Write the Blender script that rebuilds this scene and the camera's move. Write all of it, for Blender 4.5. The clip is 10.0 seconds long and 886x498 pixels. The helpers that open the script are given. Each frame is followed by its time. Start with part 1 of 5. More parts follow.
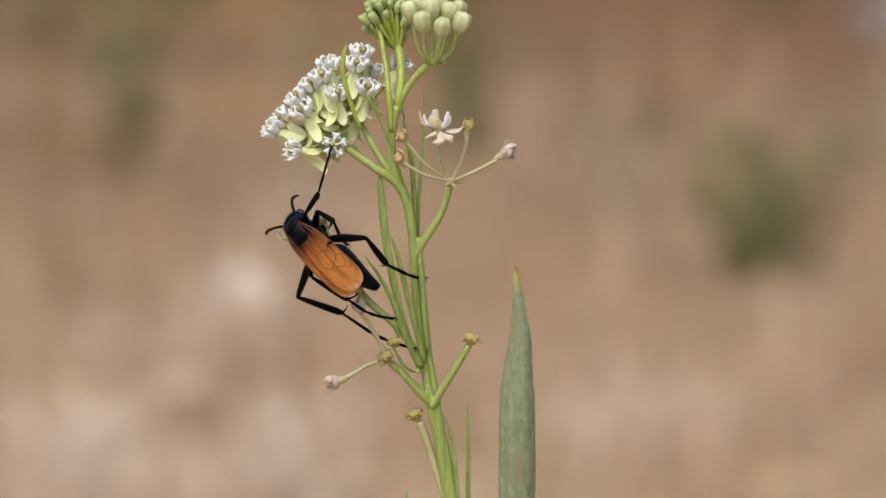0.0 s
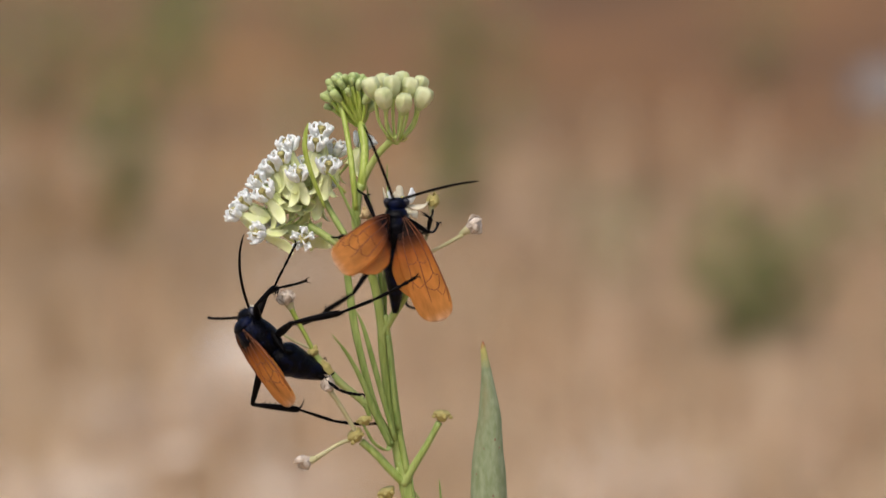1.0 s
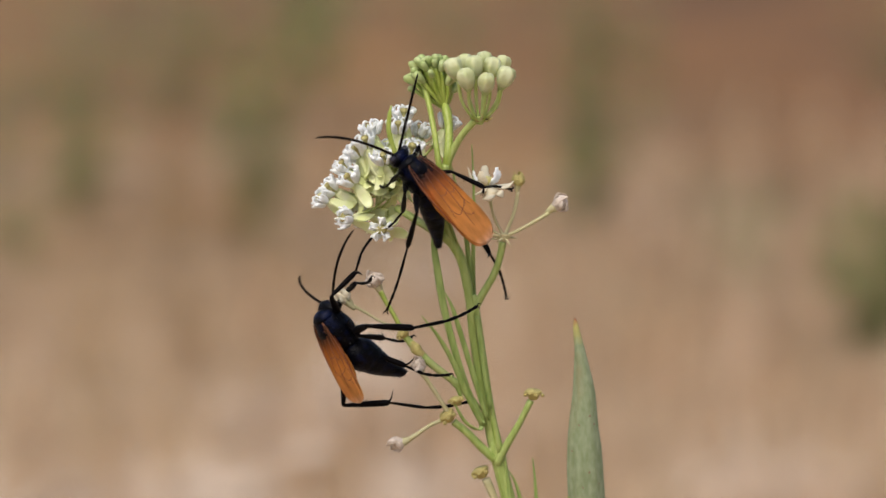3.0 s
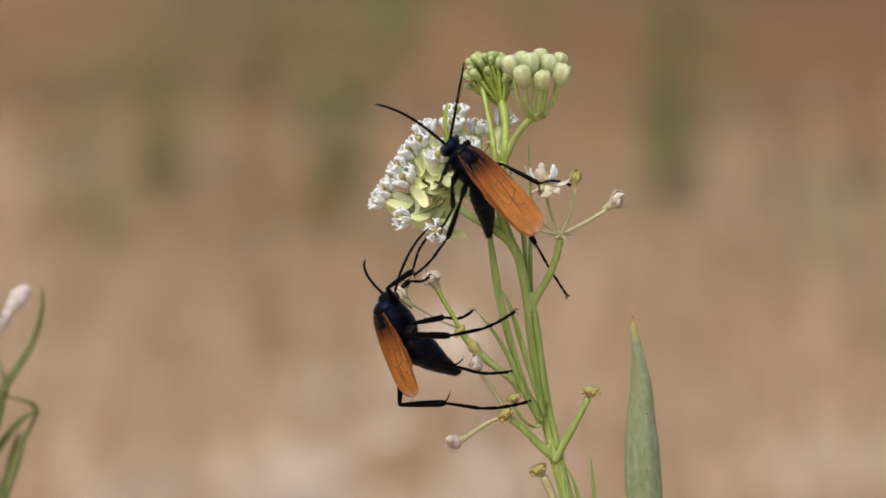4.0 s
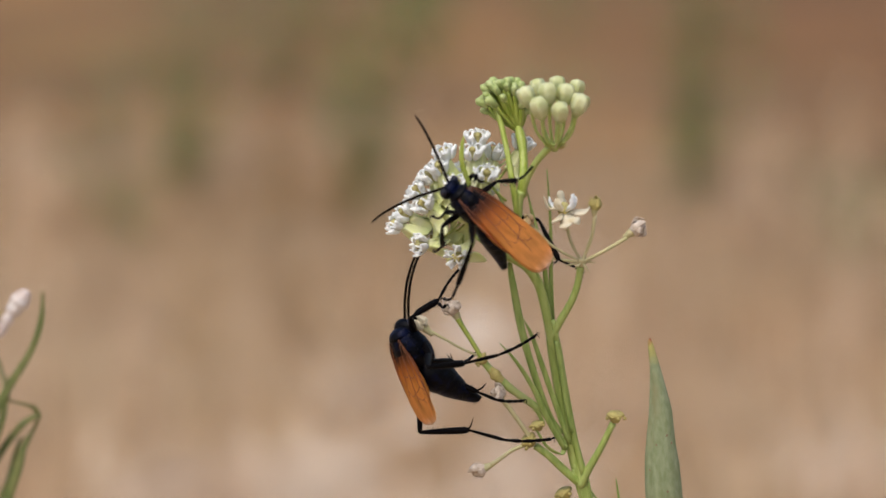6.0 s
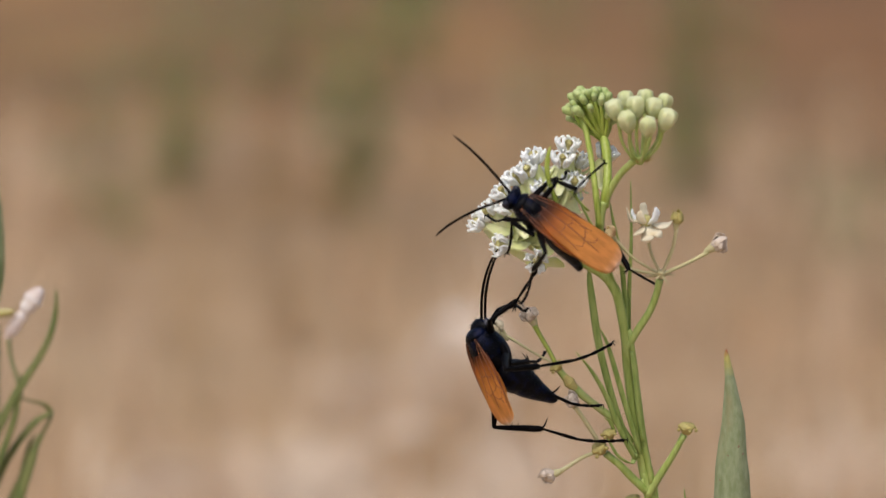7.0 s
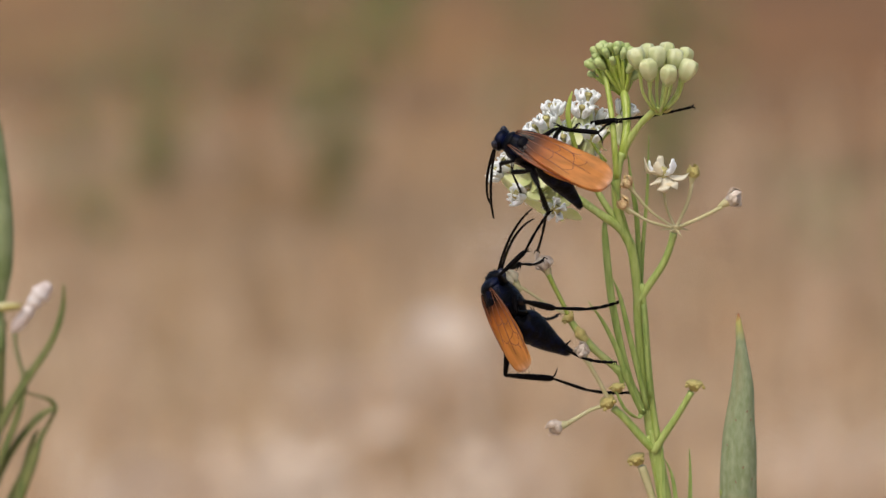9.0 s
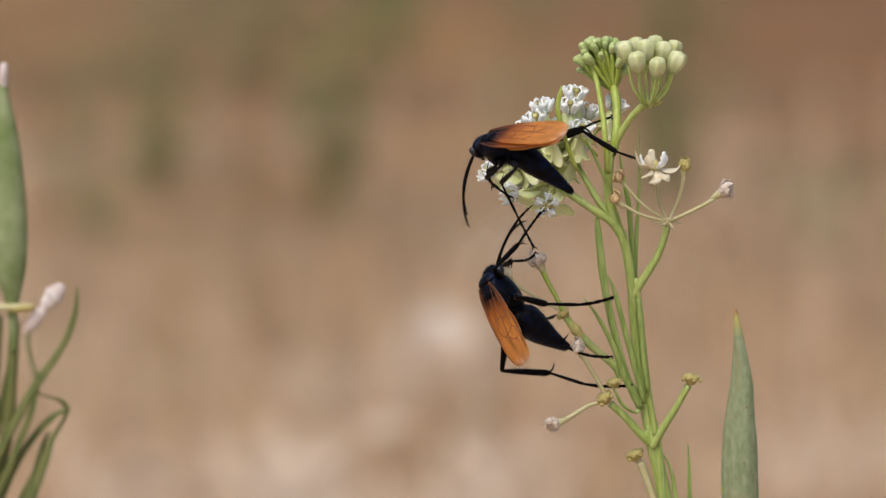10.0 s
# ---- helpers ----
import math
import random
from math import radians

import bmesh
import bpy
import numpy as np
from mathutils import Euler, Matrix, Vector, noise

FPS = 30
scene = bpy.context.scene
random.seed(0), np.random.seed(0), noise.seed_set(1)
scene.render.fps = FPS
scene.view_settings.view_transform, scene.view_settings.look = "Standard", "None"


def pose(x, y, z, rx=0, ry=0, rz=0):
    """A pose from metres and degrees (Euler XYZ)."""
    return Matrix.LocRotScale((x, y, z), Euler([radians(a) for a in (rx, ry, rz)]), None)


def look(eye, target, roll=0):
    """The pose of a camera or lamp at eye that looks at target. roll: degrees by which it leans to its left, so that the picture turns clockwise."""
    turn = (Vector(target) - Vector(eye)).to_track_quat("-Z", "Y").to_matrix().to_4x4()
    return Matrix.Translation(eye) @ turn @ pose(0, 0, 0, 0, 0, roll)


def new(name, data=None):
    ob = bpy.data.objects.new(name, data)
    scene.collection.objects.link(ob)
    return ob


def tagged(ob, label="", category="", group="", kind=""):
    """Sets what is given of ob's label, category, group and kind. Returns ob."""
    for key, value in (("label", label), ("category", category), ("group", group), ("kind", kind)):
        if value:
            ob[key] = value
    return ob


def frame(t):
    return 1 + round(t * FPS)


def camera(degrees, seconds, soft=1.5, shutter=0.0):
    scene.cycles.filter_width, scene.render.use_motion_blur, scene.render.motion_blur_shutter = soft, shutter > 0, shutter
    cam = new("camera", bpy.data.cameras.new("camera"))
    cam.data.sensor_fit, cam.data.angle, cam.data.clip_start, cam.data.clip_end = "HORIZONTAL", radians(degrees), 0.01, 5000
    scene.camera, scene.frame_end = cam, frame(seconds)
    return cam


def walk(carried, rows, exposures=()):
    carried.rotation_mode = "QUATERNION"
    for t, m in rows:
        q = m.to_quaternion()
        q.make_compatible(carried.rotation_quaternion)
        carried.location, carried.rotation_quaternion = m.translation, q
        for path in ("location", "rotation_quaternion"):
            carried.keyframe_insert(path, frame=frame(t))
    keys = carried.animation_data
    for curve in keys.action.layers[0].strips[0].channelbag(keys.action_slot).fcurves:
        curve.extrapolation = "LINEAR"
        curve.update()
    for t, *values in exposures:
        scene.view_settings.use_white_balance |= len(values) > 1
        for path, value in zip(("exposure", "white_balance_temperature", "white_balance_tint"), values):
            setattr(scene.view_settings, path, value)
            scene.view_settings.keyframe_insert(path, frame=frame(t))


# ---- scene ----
cam = camera(12.0, 10.0, soft=1.4, shutter=0.5)
# long lens, focused on the plant, so that all far behind it melts away
cam.data.dof.use_dof = True
cam.data.dof.focus_distance = 1.292
cam.data.dof.aperture_fstop = 8.0

EYE = (0.0028, -1.284, 0.8002)
# seconds, pan and tilt of the held camera
PAN = [(0, 0, -9), (0.5, -0.038, -8.447), (0.7, -0.061, -8.255), (1, -0.077, -8.055), (1.2, -0.077, -8.009), (1.5, -0.061, -7.963), (2, 0.061, -7.925), (2.5, 0.983, -7.986), (2.7, 1.321, -8.002), (3.8, 2.648, -8.293), (4, 2.824, -8.293), (4.5, 3.016, -8.293), (5, 3.07, -8.293), (5.2, 3.093, -8.301), (6.3, 3.184, -8.401), (6.5, 3.177, -8.416), (7, 3.085, -8.37), (7.5, 3.024, -8.339), (8, 2.909, -8.347), (8.5, 2.84, -8.362), (9, 2.778, -8.37), (9.5, 2.778, -8.386), (10, 2.778, -8.386)]


def pchip(keys, t):
    """Smooth values through the rows of keys (seconds first), without overshoot."""
    k = np.array(keys, float)
    x, yv = k[:, 0], k[:, 1:]
    if t <= x[0]:
        return yv[0]
    if t >= x[-1]:
        return yv[-1]
    d = np.diff(yv, axis=0) / np.diff(x)[:, None]
    m = np.zeros_like(yv)
    m[1:-1] = np.where(d[1:] * d[:-1] > 0, 2 * d[1:] * d[:-1] / np.where(d[1:] + d[:-1] == 0, 1, d[1:] + d[:-1]), 0)
    i = int(np.searchsorted(x, t) - 1)
    h = x[i + 1] - x[i]
    s = (t - x[i]) / h
    return ((1 + 2 * s) * (1 - s) ** 2 * yv[i] + s * (1 - s) ** 2 * h * m[i]
            + s * s * (3 - 2 * s) * yv[i + 1] + s * s * (s - 1) * h * m[i + 1])


TENTHS = [k / 10 for k in range(101)]
walk(cam, [(t, pose(*EYE, 90 + tilt, 0, pan)) for t in TENTHS for pan, tilt in (pchip(PAN, t),)])

# ------------------------------------------------------------------ light
world = bpy.data.worlds.new("sky")
scene.world = world
world.use_nodes = True
wn = world.node_tree.nodes
sky = wn.new("ShaderNodeTexSky")
sky.sky_type, sky.sun_disc = "NISHITA", False
sky.sun_elevation, sky.sun_rotation = radians(58), radians(200)
sky.dust_density = 4.0
world.node_tree.links.new(sky.outputs[0], wn["Background"].inputs[0])
wn["Background"].inputs[1].default_value = 0.11
sun = new("sun", bpy.data.lights.new("sun", "SUN"))
sun.data.energy, sun.data.angle, sun.data.color = 1.3, radians(25), (1.0, 0.94, 0.86)
sun.matrix_world = look((-1.0, -1.6, 4.0), (0, 0.6, 0))
scene.view_settings.exposure = 0.5

# ------------------------------------------------------------------ sizes
U = 0.0001743          # one fine unit, about a sixth of a millimetre
FORK_H = 0.55          # height of the main fork of the stem over the soil


def W(u, v, y=0.0):
    """A place on the plant: u to the right, v down, y away, in fine units; the fork is (768, 705)."""
    return Vector(((u - 768) * U, y * U, FORK_H + (705 - v) * U * 1.018))


def spot(u, v, y=0.0):
    """As W, but in true units upwards: where the wasps and their feet are."""
    return Vector(((u - 768) * U, y * U, FORK_H + (705 - v) * U))


# seconds, shift of the fork (mm) and lean (degrees): the plant sways in the wind
SWAY = [(0, 0.2, 4.7, -0.7, 0, -0.16), (0.5, -5.6, 9.6, 3, 0, -0.15), (0.7, -8.2, 6.5, 1.4, 0, -0.69), (1, -6.8, -2.1, -1.9, 0, -1.6), (1.2, -4.7, 10.9, -4, 0, -0.4), (1.5, -14.6, 5.2, 4.1, 0, -1.12), (2, -10.3, -0.1, -0.5, 0, -2.24), (2.5, -19, 3.8, 2.8, 0, -2.84), (2.7, -16.7, 2.9, 3.7, 0, -3.15), (3.8, -25.7, -0.8, 1.5, 0, -3.64), (4, -25, -0.8, -0.3, 0, -3.64), (4.5, -18.8, 0.8, -0.6, 0, -2.4), (5, -16.9, -5.3, -0.5, 1, -3.06), (5.2, -15.5, -15.1, -3.8, 3, -2.65), (6.3, -26.7, -12, -9, 7, -5.91), (6.5, -24.8, -9.1, -16.2, 8, -6.75), (7, -1.7, -8.8, -10.6, 8, -2.23), (7.5, -2.8, -17.5, -4.5, 7, -3.29), (8, -17.7, -3.4, -2.1, 5, -3.69), (8.5, 3.7, -18.7, -7, 7, -2.8), (9, 6.8, 6.7, -0.4, 1.5, -0.03), (9.5, 4.9, -2, -1.3, 1, -0.58), (10, 6.2, 5, 1.1, 0, -1.39)]


def sway(t):
    """How the plant stands at t, as a matrix on its resting shape."""
    x, y, z, nod, lean = pchip(SWAY, t)
    return pose(x / 1000, y / 1000, FORK_H + z / 1000, nod, lean, 0) @ Matrix.Translation((0, 0, -FORK_H))


# ------------------------------------------------------------------ materials
def mat(name, base, rough=0.6, second=None, scale=60.0, spread=(0.35, 0.65), bump=0.0, bump_scale=400.0,
        thin=0.0, stretch=None, third=None, third_scale=9.0, third_span=(0.55, 0.75), per_piece=0.0, ior=1.5, soft=0.0):
    """A surface: base colour broken by a second one at a fine and a third at a coarse scale, with relief."""
    m = bpy.data.materials.new(name)
    m.use_nodes = True
    n, ln = m.node_tree.nodes, m.node_tree.links
    b = n["Principled BSDF"]
    b.inputs["Roughness"].default_value = rough
    b.inputs["IOR"].default_value = ior
    if soft:
        b.inputs["Subsurface Weight"].default_value, b.inputs["Subsurface Scale"].default_value = soft, 0.004
        b.inputs["Subsurface Radius"].default_value = (1.0, 0.9, 0.6)
    co = n.new("ShaderNodeTexCoord")
    src = co.outputs["Object"]
    if stretch:
        mp = n.new("ShaderNodeMapping")
        mp.inputs["Scale"].default_value = stretch
        ln.new(src, mp.inputs[0])
        src = mp.outputs[0]
    col = n.new("ShaderNodeRGB")
    col.outputs[0].default_value = (*base, 1)
    out = col.outputs[0]
    for tint, sc, span in ((second, scale, spread), (third, third_scale, third_span)):
        if tint is None:
            continue
        nz = n.new("ShaderNodeTexNoise")
        nz.inputs["Scale"].default_value, nz.inputs["Detail"].default_value = sc, 5
        ln.new(src, nz.inputs["Vector"])
        rp = n.new("ShaderNodeMapRange")
        rp.inputs[1].default_value, rp.inputs[2].default_value = span
        ln.new(nz.outputs[0], rp.inputs[0])
        mx = n.new("ShaderNodeMix")
        mx.data_type = "RGBA"
        ln.new(rp.outputs[0], mx.inputs[0])
        ln.new(out, mx.inputs[6])
        mx.inputs[7].default_value = (*tint, 1)
        out = mx.outputs[2]
    if per_piece:
        geo = n.new("ShaderNodeNewGeometry")
        hs = n.new("ShaderNodeHueSaturation")
        mr = n.new("ShaderNodeMapRange")
        mr.inputs[3].default_value, mr.inputs[4].default_value = 1 - per_piece, 1 + per_piece
        ln.new(geo.outputs["Random Per Island"], mr.inputs[0])
        ln.new(mr.outputs[0], hs.inputs["Value"])
        ln.new(out, hs.inputs["Color"])
        out = hs.outputs[0]
    ln.new(out, b.inputs["Base Color"])
    if bump:
        nb = n.new("ShaderNodeTexNoise")
        nb.inputs["Scale"].default_value, nb.inputs["Detail"].default_value = bump_scale, 4
        ln.new(src, nb.inputs["Vector"])
        bp = n.new("ShaderNodeBump")
        bp.inputs["Strength"].default_value, bp.inputs["Distance"].default_value = bump, 0.0004
        ln.new(nb.outputs[0], bp.inputs["Height"])
        ln.new(bp.outputs[0], b.inputs["Normal"])
    if thin:
        tr = n.new("ShaderNodeBsdfTranslucent")
        ln.new(out, tr.inputs[0])
        ms = n.new("ShaderNodeMixShader")
        ms.inputs[0].default_value = thin
        ln.new(b.outputs[0], ms.inputs[1])
        ln.new(tr.outputs[0], ms.inputs[2])
        ln.new(ms.outputs[0], n["Material Output"].inputs[0])
    return m


STEM = mat("milkweed stem", (0.225, 0.31, 0.058), 0.5, (0.35, 0.425, 0.125), 800, bump=0.35, bump_scale=1500, stretch=(1, 1, 0.12),
           third=(0.30, 0.31, 0.13), third_scale=45, third_span=(0.5, 0.7))
PALE_STEM = mat("pale young stem", (0.29, 0.36, 0.080), 0.5, (0.40, 0.45, 0.145), 1100, stretch=(1, 1, 0.2), bump=0.2, bump_scale=1500)
YOUNG = mat("yellow green stem", (0.25, 0.33, 0.038), 0.45, (0.37, 0.43, 0.10), 900, stretch=(1, 1, 0.2), bump=0.2, bump_scale=1500)
LEAF = mat("narrow leaf", (0.195, 0.285, 0.062), 0.55, (0.32, 0.40, 0.12), 900, stretch=(1, 1, 0.15), bump=0.25, bump_scale=1400, thin=0.15)
DULL_LEAF = mat("dull olive leaf", (0.095, 0.125, 0.030), 0.65, (0.17, 0.175, 0.055), 400, stretch=(1, 1, 0.2), bump=0.25, bump_scale=1000, thin=0.1)
STRAW_STALK = mat("dry stalk", (0.42, 0.40, 0.20), 0.7, (0.50, 0.45, 0.26), 300, bump=0.3, bump_scale=1500)
BUD = mat("bud", (0.44, 0.475, 0.235), 0.5, (0.56, 0.58, 0.34), 260, bump=0.35, bump_scale=900, third=(0.35, 0.39, 0.13), third_scale=170, third_span=(0.5, 0.72), soft=0.25)
GREEN_BUD = mat("young bud", (0.31, 0.40, 0.12), 0.55, (0.44, 0.51, 0.23), 260, bump=0.2, bump_scale=1400)
PETAL = mat("petal", (0.82, 0.87, 0.42), 0.5, (0.90, 0.92, 0.62), 240, thin=0.3, bump=0.2, bump_scale=1200, third=(0.78, 0.86, 0.34), third_scale=110)
WHITE = mat("white hood", (0.90, 0.92, 0.93), 0.45, (0.84, 0.87, 0.84), 400, thin=0.2)
ANTHER = mat("anther column", (0.50, 0.46, 0.19), 0.6, (0.36, 0.30, 0.10), 900)
DRY_FLOWER = mat("withered petal", (0.74, 0.65, 0.56), 0.8, (0.46, 0.36, 0.27), 500, bump=0.5, bump_scale=1500, thin=0.15)
CREAM = mat("fading petal", (0.72, 0.66, 0.50), 0.6, (0.62, 0.48, 0.24), 220, spread=(0.55, 0.8), thin=0.2)
WITHERED = mat("withered far flower", (0.74, 0.68, 0.66), 0.8, (0.60, 0.50, 0.46), 160, bump=0.5, bump_scale=500, thin=0.15)
DRY_BUD = mat("dried bud", (0.50, 0.38, 0.19), 0.7, (0.36, 0.21, 0.10), 420, spread=(0.45, 0.7), bump=0.5, bump_scale=1500)
SCAR = mat("flower head scar", (0.43, 0.37, 0.125), 0.8, (0.31, 0.25, 0.085), 600, bump=0.6, bump_scale=1500)


def pod_material():
    """Powdery grey-green skin, streaked along the pod, that yellows and dries to red at the tip."""
    m = mat("pod skin", (0.185, 0.228, 0.112), 0.8, (0.268, 0.312, 0.185), 700, spread=(0.36, 0.70), bump=0.7, bump_scale=1300, stretch=(1, 1, 0.40),
            third=(0.235, 0.22, 0.115), third_scale=150, third_span=(0.52, 0.74))
    n, ln = m.node_tree.nodes, m.node_tree.links
    b = n["Principled BSDF"]
    skin = b.inputs["Base Color"].links[0].from_socket
    co = n.new("ShaderNodeTexCoord")
    sep = n.new("ShaderNodeSeparateXYZ")
    ln.new(co.outputs["Object"], sep.inputs[0])
    nz = n.new("ShaderNodeTexNoise")
    nz.inputs["Scale"].default_value = 500
    ln.new(co.outputs["Object"], nz.inputs["Vector"])
    wob = n.new("ShaderNodeMath")
    wob.operation = "MULTIPLY_ADD"
    wob.inputs[1].default_value = 0.005
    ln.new(nz.outputs[0], wob.inputs[0])
    ln.new(sep.outputs[2], wob.inputs[2])
    out = skin
    for v0, v1, tint in ((516, 484, (0.40, 0.36, 0.11)), (484, 473, (0.30, 0.10, 0.05))):
        mr = n.new("ShaderNodeMapRange")
        mr.inputs[1].default_value, mr.inputs[2].default_value = (FORK_H + (705 - v) * U * 1.018 + 0.0025 for v in (v0, v1))
        ln.new(wob.outputs[0], mr.inputs[0])
        mx = n.new("ShaderNodeMix")
        mx.data_type = "RGBA"
        ln.new(mr.outputs[0], mx.inputs[0])
        ln.new(out, mx.inputs[6])
        mx.inputs[7].default_value = (*tint, 1)
        out = mx.outputs[2]
    ln.new(out, b.inputs["Base Color"])
    return m


POD = pod_material()
GREEN_POD = mat("far pod skin", (0.14, 0.195, 0.062), 0.8, (0.27, 0.32, 0.16), 90, bump=0.4, bump_scale=600)
SPOT = mat("pod blemish", (0.24, 0.18, 0.11), 0.85, (0.20, 0.13, 0.08), 700, bump=0.5)
BLACK = mat("wasp cuticle", (0.0012, 0.0012, 0.002), 0.42, (0.003, 0.003, 0.006), 500, bump=0.5, bump_scale=2600, ior=1.16)
# black cuticle; blue highlights are painted in as bluish noise patches
BLUE = mat("cuticle with painted blue sheen", (0.0012, 0.0014, 0.003), 0.36, (0.003, 0.006, 0.028), 260, spread=(0.48, 0.7), bump=0.7, bump_scale=1600, ior=1.18)
EYE_M = mat("compound eye", (0.006, 0.006, 0.010), 0.42, (0.014, 0.014, 0.03), 900)
LEG_M = mat("leg cuticle", (0.0014, 0.0013, 0.002), 0.45, (0.004, 0.003, 0.003), 900, bump=0.4, bump_scale=3000, ior=1.12)
ANT_M = mat("antenna", (0.003, 0.0022, 0.002), 0.6, (0.010, 0.006, 0.004), 900, ior=1.12)
VEIN = mat("wing vein", (0.25, 0.075, 0.020), 0.5, (0.16, 0.045, 0.013), 300)


def wing_material():
    """Amber wing skin: smoky at the root, clear orange in the middle, a paler rim at the tip."""
    m = bpy.data.materials.new("amber wing")
    m.use_nodes = True
    n, ln = m.node_tree.nodes, m.node_tree.links
    b = n["Principled BSDF"]
    b.inputs["Roughness"].default_value = 0.38
    b.inputs["Specular IOR Level"].default_value = 0.35
    uv = n.new("ShaderNodeUVMap")
    sep = n.new("ShaderNodeSeparateXYZ")
    ln.new(uv.outputs[0], sep.inputs[0])
    ramp = n.new("ShaderNodeValToRGB")
    e = ramp.color_ramp.elements
    e[0].position, e[0].color = 0.0, (0.010, 0.008, 0.010, 1)
    e[1].position, e[1].color = 1.0, (0.84, 0.66, 0.50, 1)
    for p, c in ((0.14, (0.020, 0.009, 0.008, 1)), (0.215, (0.16, 0.045, 0.014, 1)), (0.33, (0.56, 0.185, 0.038, 1)), (0.55, (0.77, 0.345, 0.076, 1)),
                 (0.90, (0.80, 0.40, 0.115, 1)), (0.965, (0.86, 0.52, 0.27, 1))):
        k = e.new(p)
        k.color = c
    co = n.new("ShaderNodeTexCoord")
    nz = n.new("ShaderNodeTexNoise")
    nz.inputs["Scale"].default_value, nz.inputs["Detail"].default_value = 430, 4
    mp = n.new("ShaderNodeMapping")
    mp.inputs["Scale"].default_value = (0.3, 1, 1)
    ln.new(co.outputs["Object"], mp.inputs[0])
    ln.new(mp.outputs[0], nz.inputs["Vector"])
    ad = n.new("ShaderNodeMath")
    ad.operation = "MULTIPLY_ADD"
    ad.inputs[1].default_value, ad.inputs[2].default_value = 0.10, -0.05
    ln.new(nz.outputs[0], ad.inputs[0])
    a2 = n.new("ShaderNodeMath")
    ln.new(sep.outputs[0], a2.inputs[0])
    ln.new(ad.outputs[0], a2.inputs[1])
    ln.new(a2.outputs[0], ramp.inputs[0])
    mx = n.new("ShaderNodeMix")
    mx.data_type, mx.blend_type = "RGBA", "MULTIPLY"
    mx.inputs[0].default_value = 0.9
    rp = n.new("ShaderNodeMapRange")
    rp.inputs[1].default_value, rp.inputs[2].default_value, rp.inputs[3].default_value = 0.36, 0.62, 0.70
    ln.new(nz.outputs[0], rp.inputs[0])
    ln.new(ramp.outputs[0], mx.inputs[6])
    ln.new(rp.outputs[0], mx.inputs[7])
    ln.new(mx.outputs[2], b.inputs["Base Color"])
    bp = n.new("ShaderNodeBump")
    bp.inputs["Strength"].default_value, bp.inputs["Distance"].default_value = 0.5, 0.0006
    ln.new(nz.outputs[0], bp.inputs["Height"])
    ln.new(bp.outputs[0], b.inputs["Normal"])
    tr = n.new("ShaderNodeBsdfTranslucent")
    ln.new(mx.outputs[2], tr.inputs[0])
    ms = n.new("ShaderNodeMixShader")
    ms.inputs[0].default_value = 0.5
    ln.new(b.outputs[0], ms.inputs[1])
    ln.new(tr.outputs[0], ms.inputs[2])
    clear = n.new("ShaderNodeBsdfTransparent")
    clear.inputs[0].default_value = (1.0, 0.72, 0.42, 1)
    film = n.new("ShaderNodeMixShader")
    film.inputs[0].default_value = 0.16
    ln.new(ms.outputs[0], film.inputs[1])
    ln.new(clear.outputs[0], film.inputs[2])
    ln.new(film.outputs[0], n["Material Output"].inputs[0])
    return m


WING = wing_material()


# ------------------------------------------------------------------ mesh helpers
def part(name, bm, material, parent, label="", smooth=True):
    """Links a bmesh as one mesh object under a thing or a part."""
    me = bpy.data.meshes.new(name)
    if smooth:
        for f in bm.faces:
            f.smooth = True
    bm.to_mesh(me)
    bm.free()
    me.materials.append(material)
    ob = new(name, me)
    ob.parent = parent
    return tagged(ob, label)


def spline(points, steps):
    """Points of a Catmull-Rom curve; each point is a tuple, whose further values run along."""
    p = [np.array(q, float) for q in points]
    p = [2 * p[0] - p[1], *p, 2 * p[-1] - p[-2]]
    out = []
    for i in range(1, len(p) - 2):
        for k in range(steps):
            s = k / steps
            out.append(0.5 * (2 * p[i] + (p[i + 1] - p[i - 1]) * s + (2 * p[i - 1] - 5 * p[i] + 4 * p[i + 1] - p[i + 2]) * s * s
                              + (3 * p[i] - p[i - 1] - 3 * p[i + 1] + p[i + 2]) * s ** 3))
    out.append(p[-2])
    return out


def tube(bm, points, segs=8, steps=5, flat=1.0, wobble=0.0, across=None, at=None):
    """Adds a closed tube through rows (x, y, z, radius) in metres. flat: thickness against width; across: the wide way."""
    rows = spline(points, steps)
    if at is not None:
        rows = [np.array((*(at @ Vector(r[:3])), r[3])) for r in rows]
    rings = []
    for i, r in enumerate(rows):
        c = Vector(r[:3])
        d = Vector(rows[min(i + 1, len(rows) - 1)][:3]) - Vector(rows[max(i - 1, 0)][:3])
        d.normalize()
        a = Vector(across) if across is not None else (Vector((1, 0, 0)) if abs(d.x) < 0.8 else Vector((0, 0, 1)))
        a = (a - d * a.dot(d)).normalized()
        b = d.cross(a)
        rad = max(r[3], 1e-6) * (1 + wobble * (noise.noise(c * 900) if wobble else 0))
        rings.append([bm.verts.new(c + a * rad * math.cos(2 * math.pi * k / segs) + b * rad * flat * math.sin(2 * math.pi * k / segs))
                      for k in range(segs)])
    for r0, r1 in zip(rings, rings[1:]):
        for k in range(segs):
            bm.faces.new((r0[k], r0[(k + 1) % segs], r1[(k + 1) % segs], r1[k]))
    bm.faces.new(list(reversed(rings[0])))
    bm.faces.new(rings[-1])
    return bm


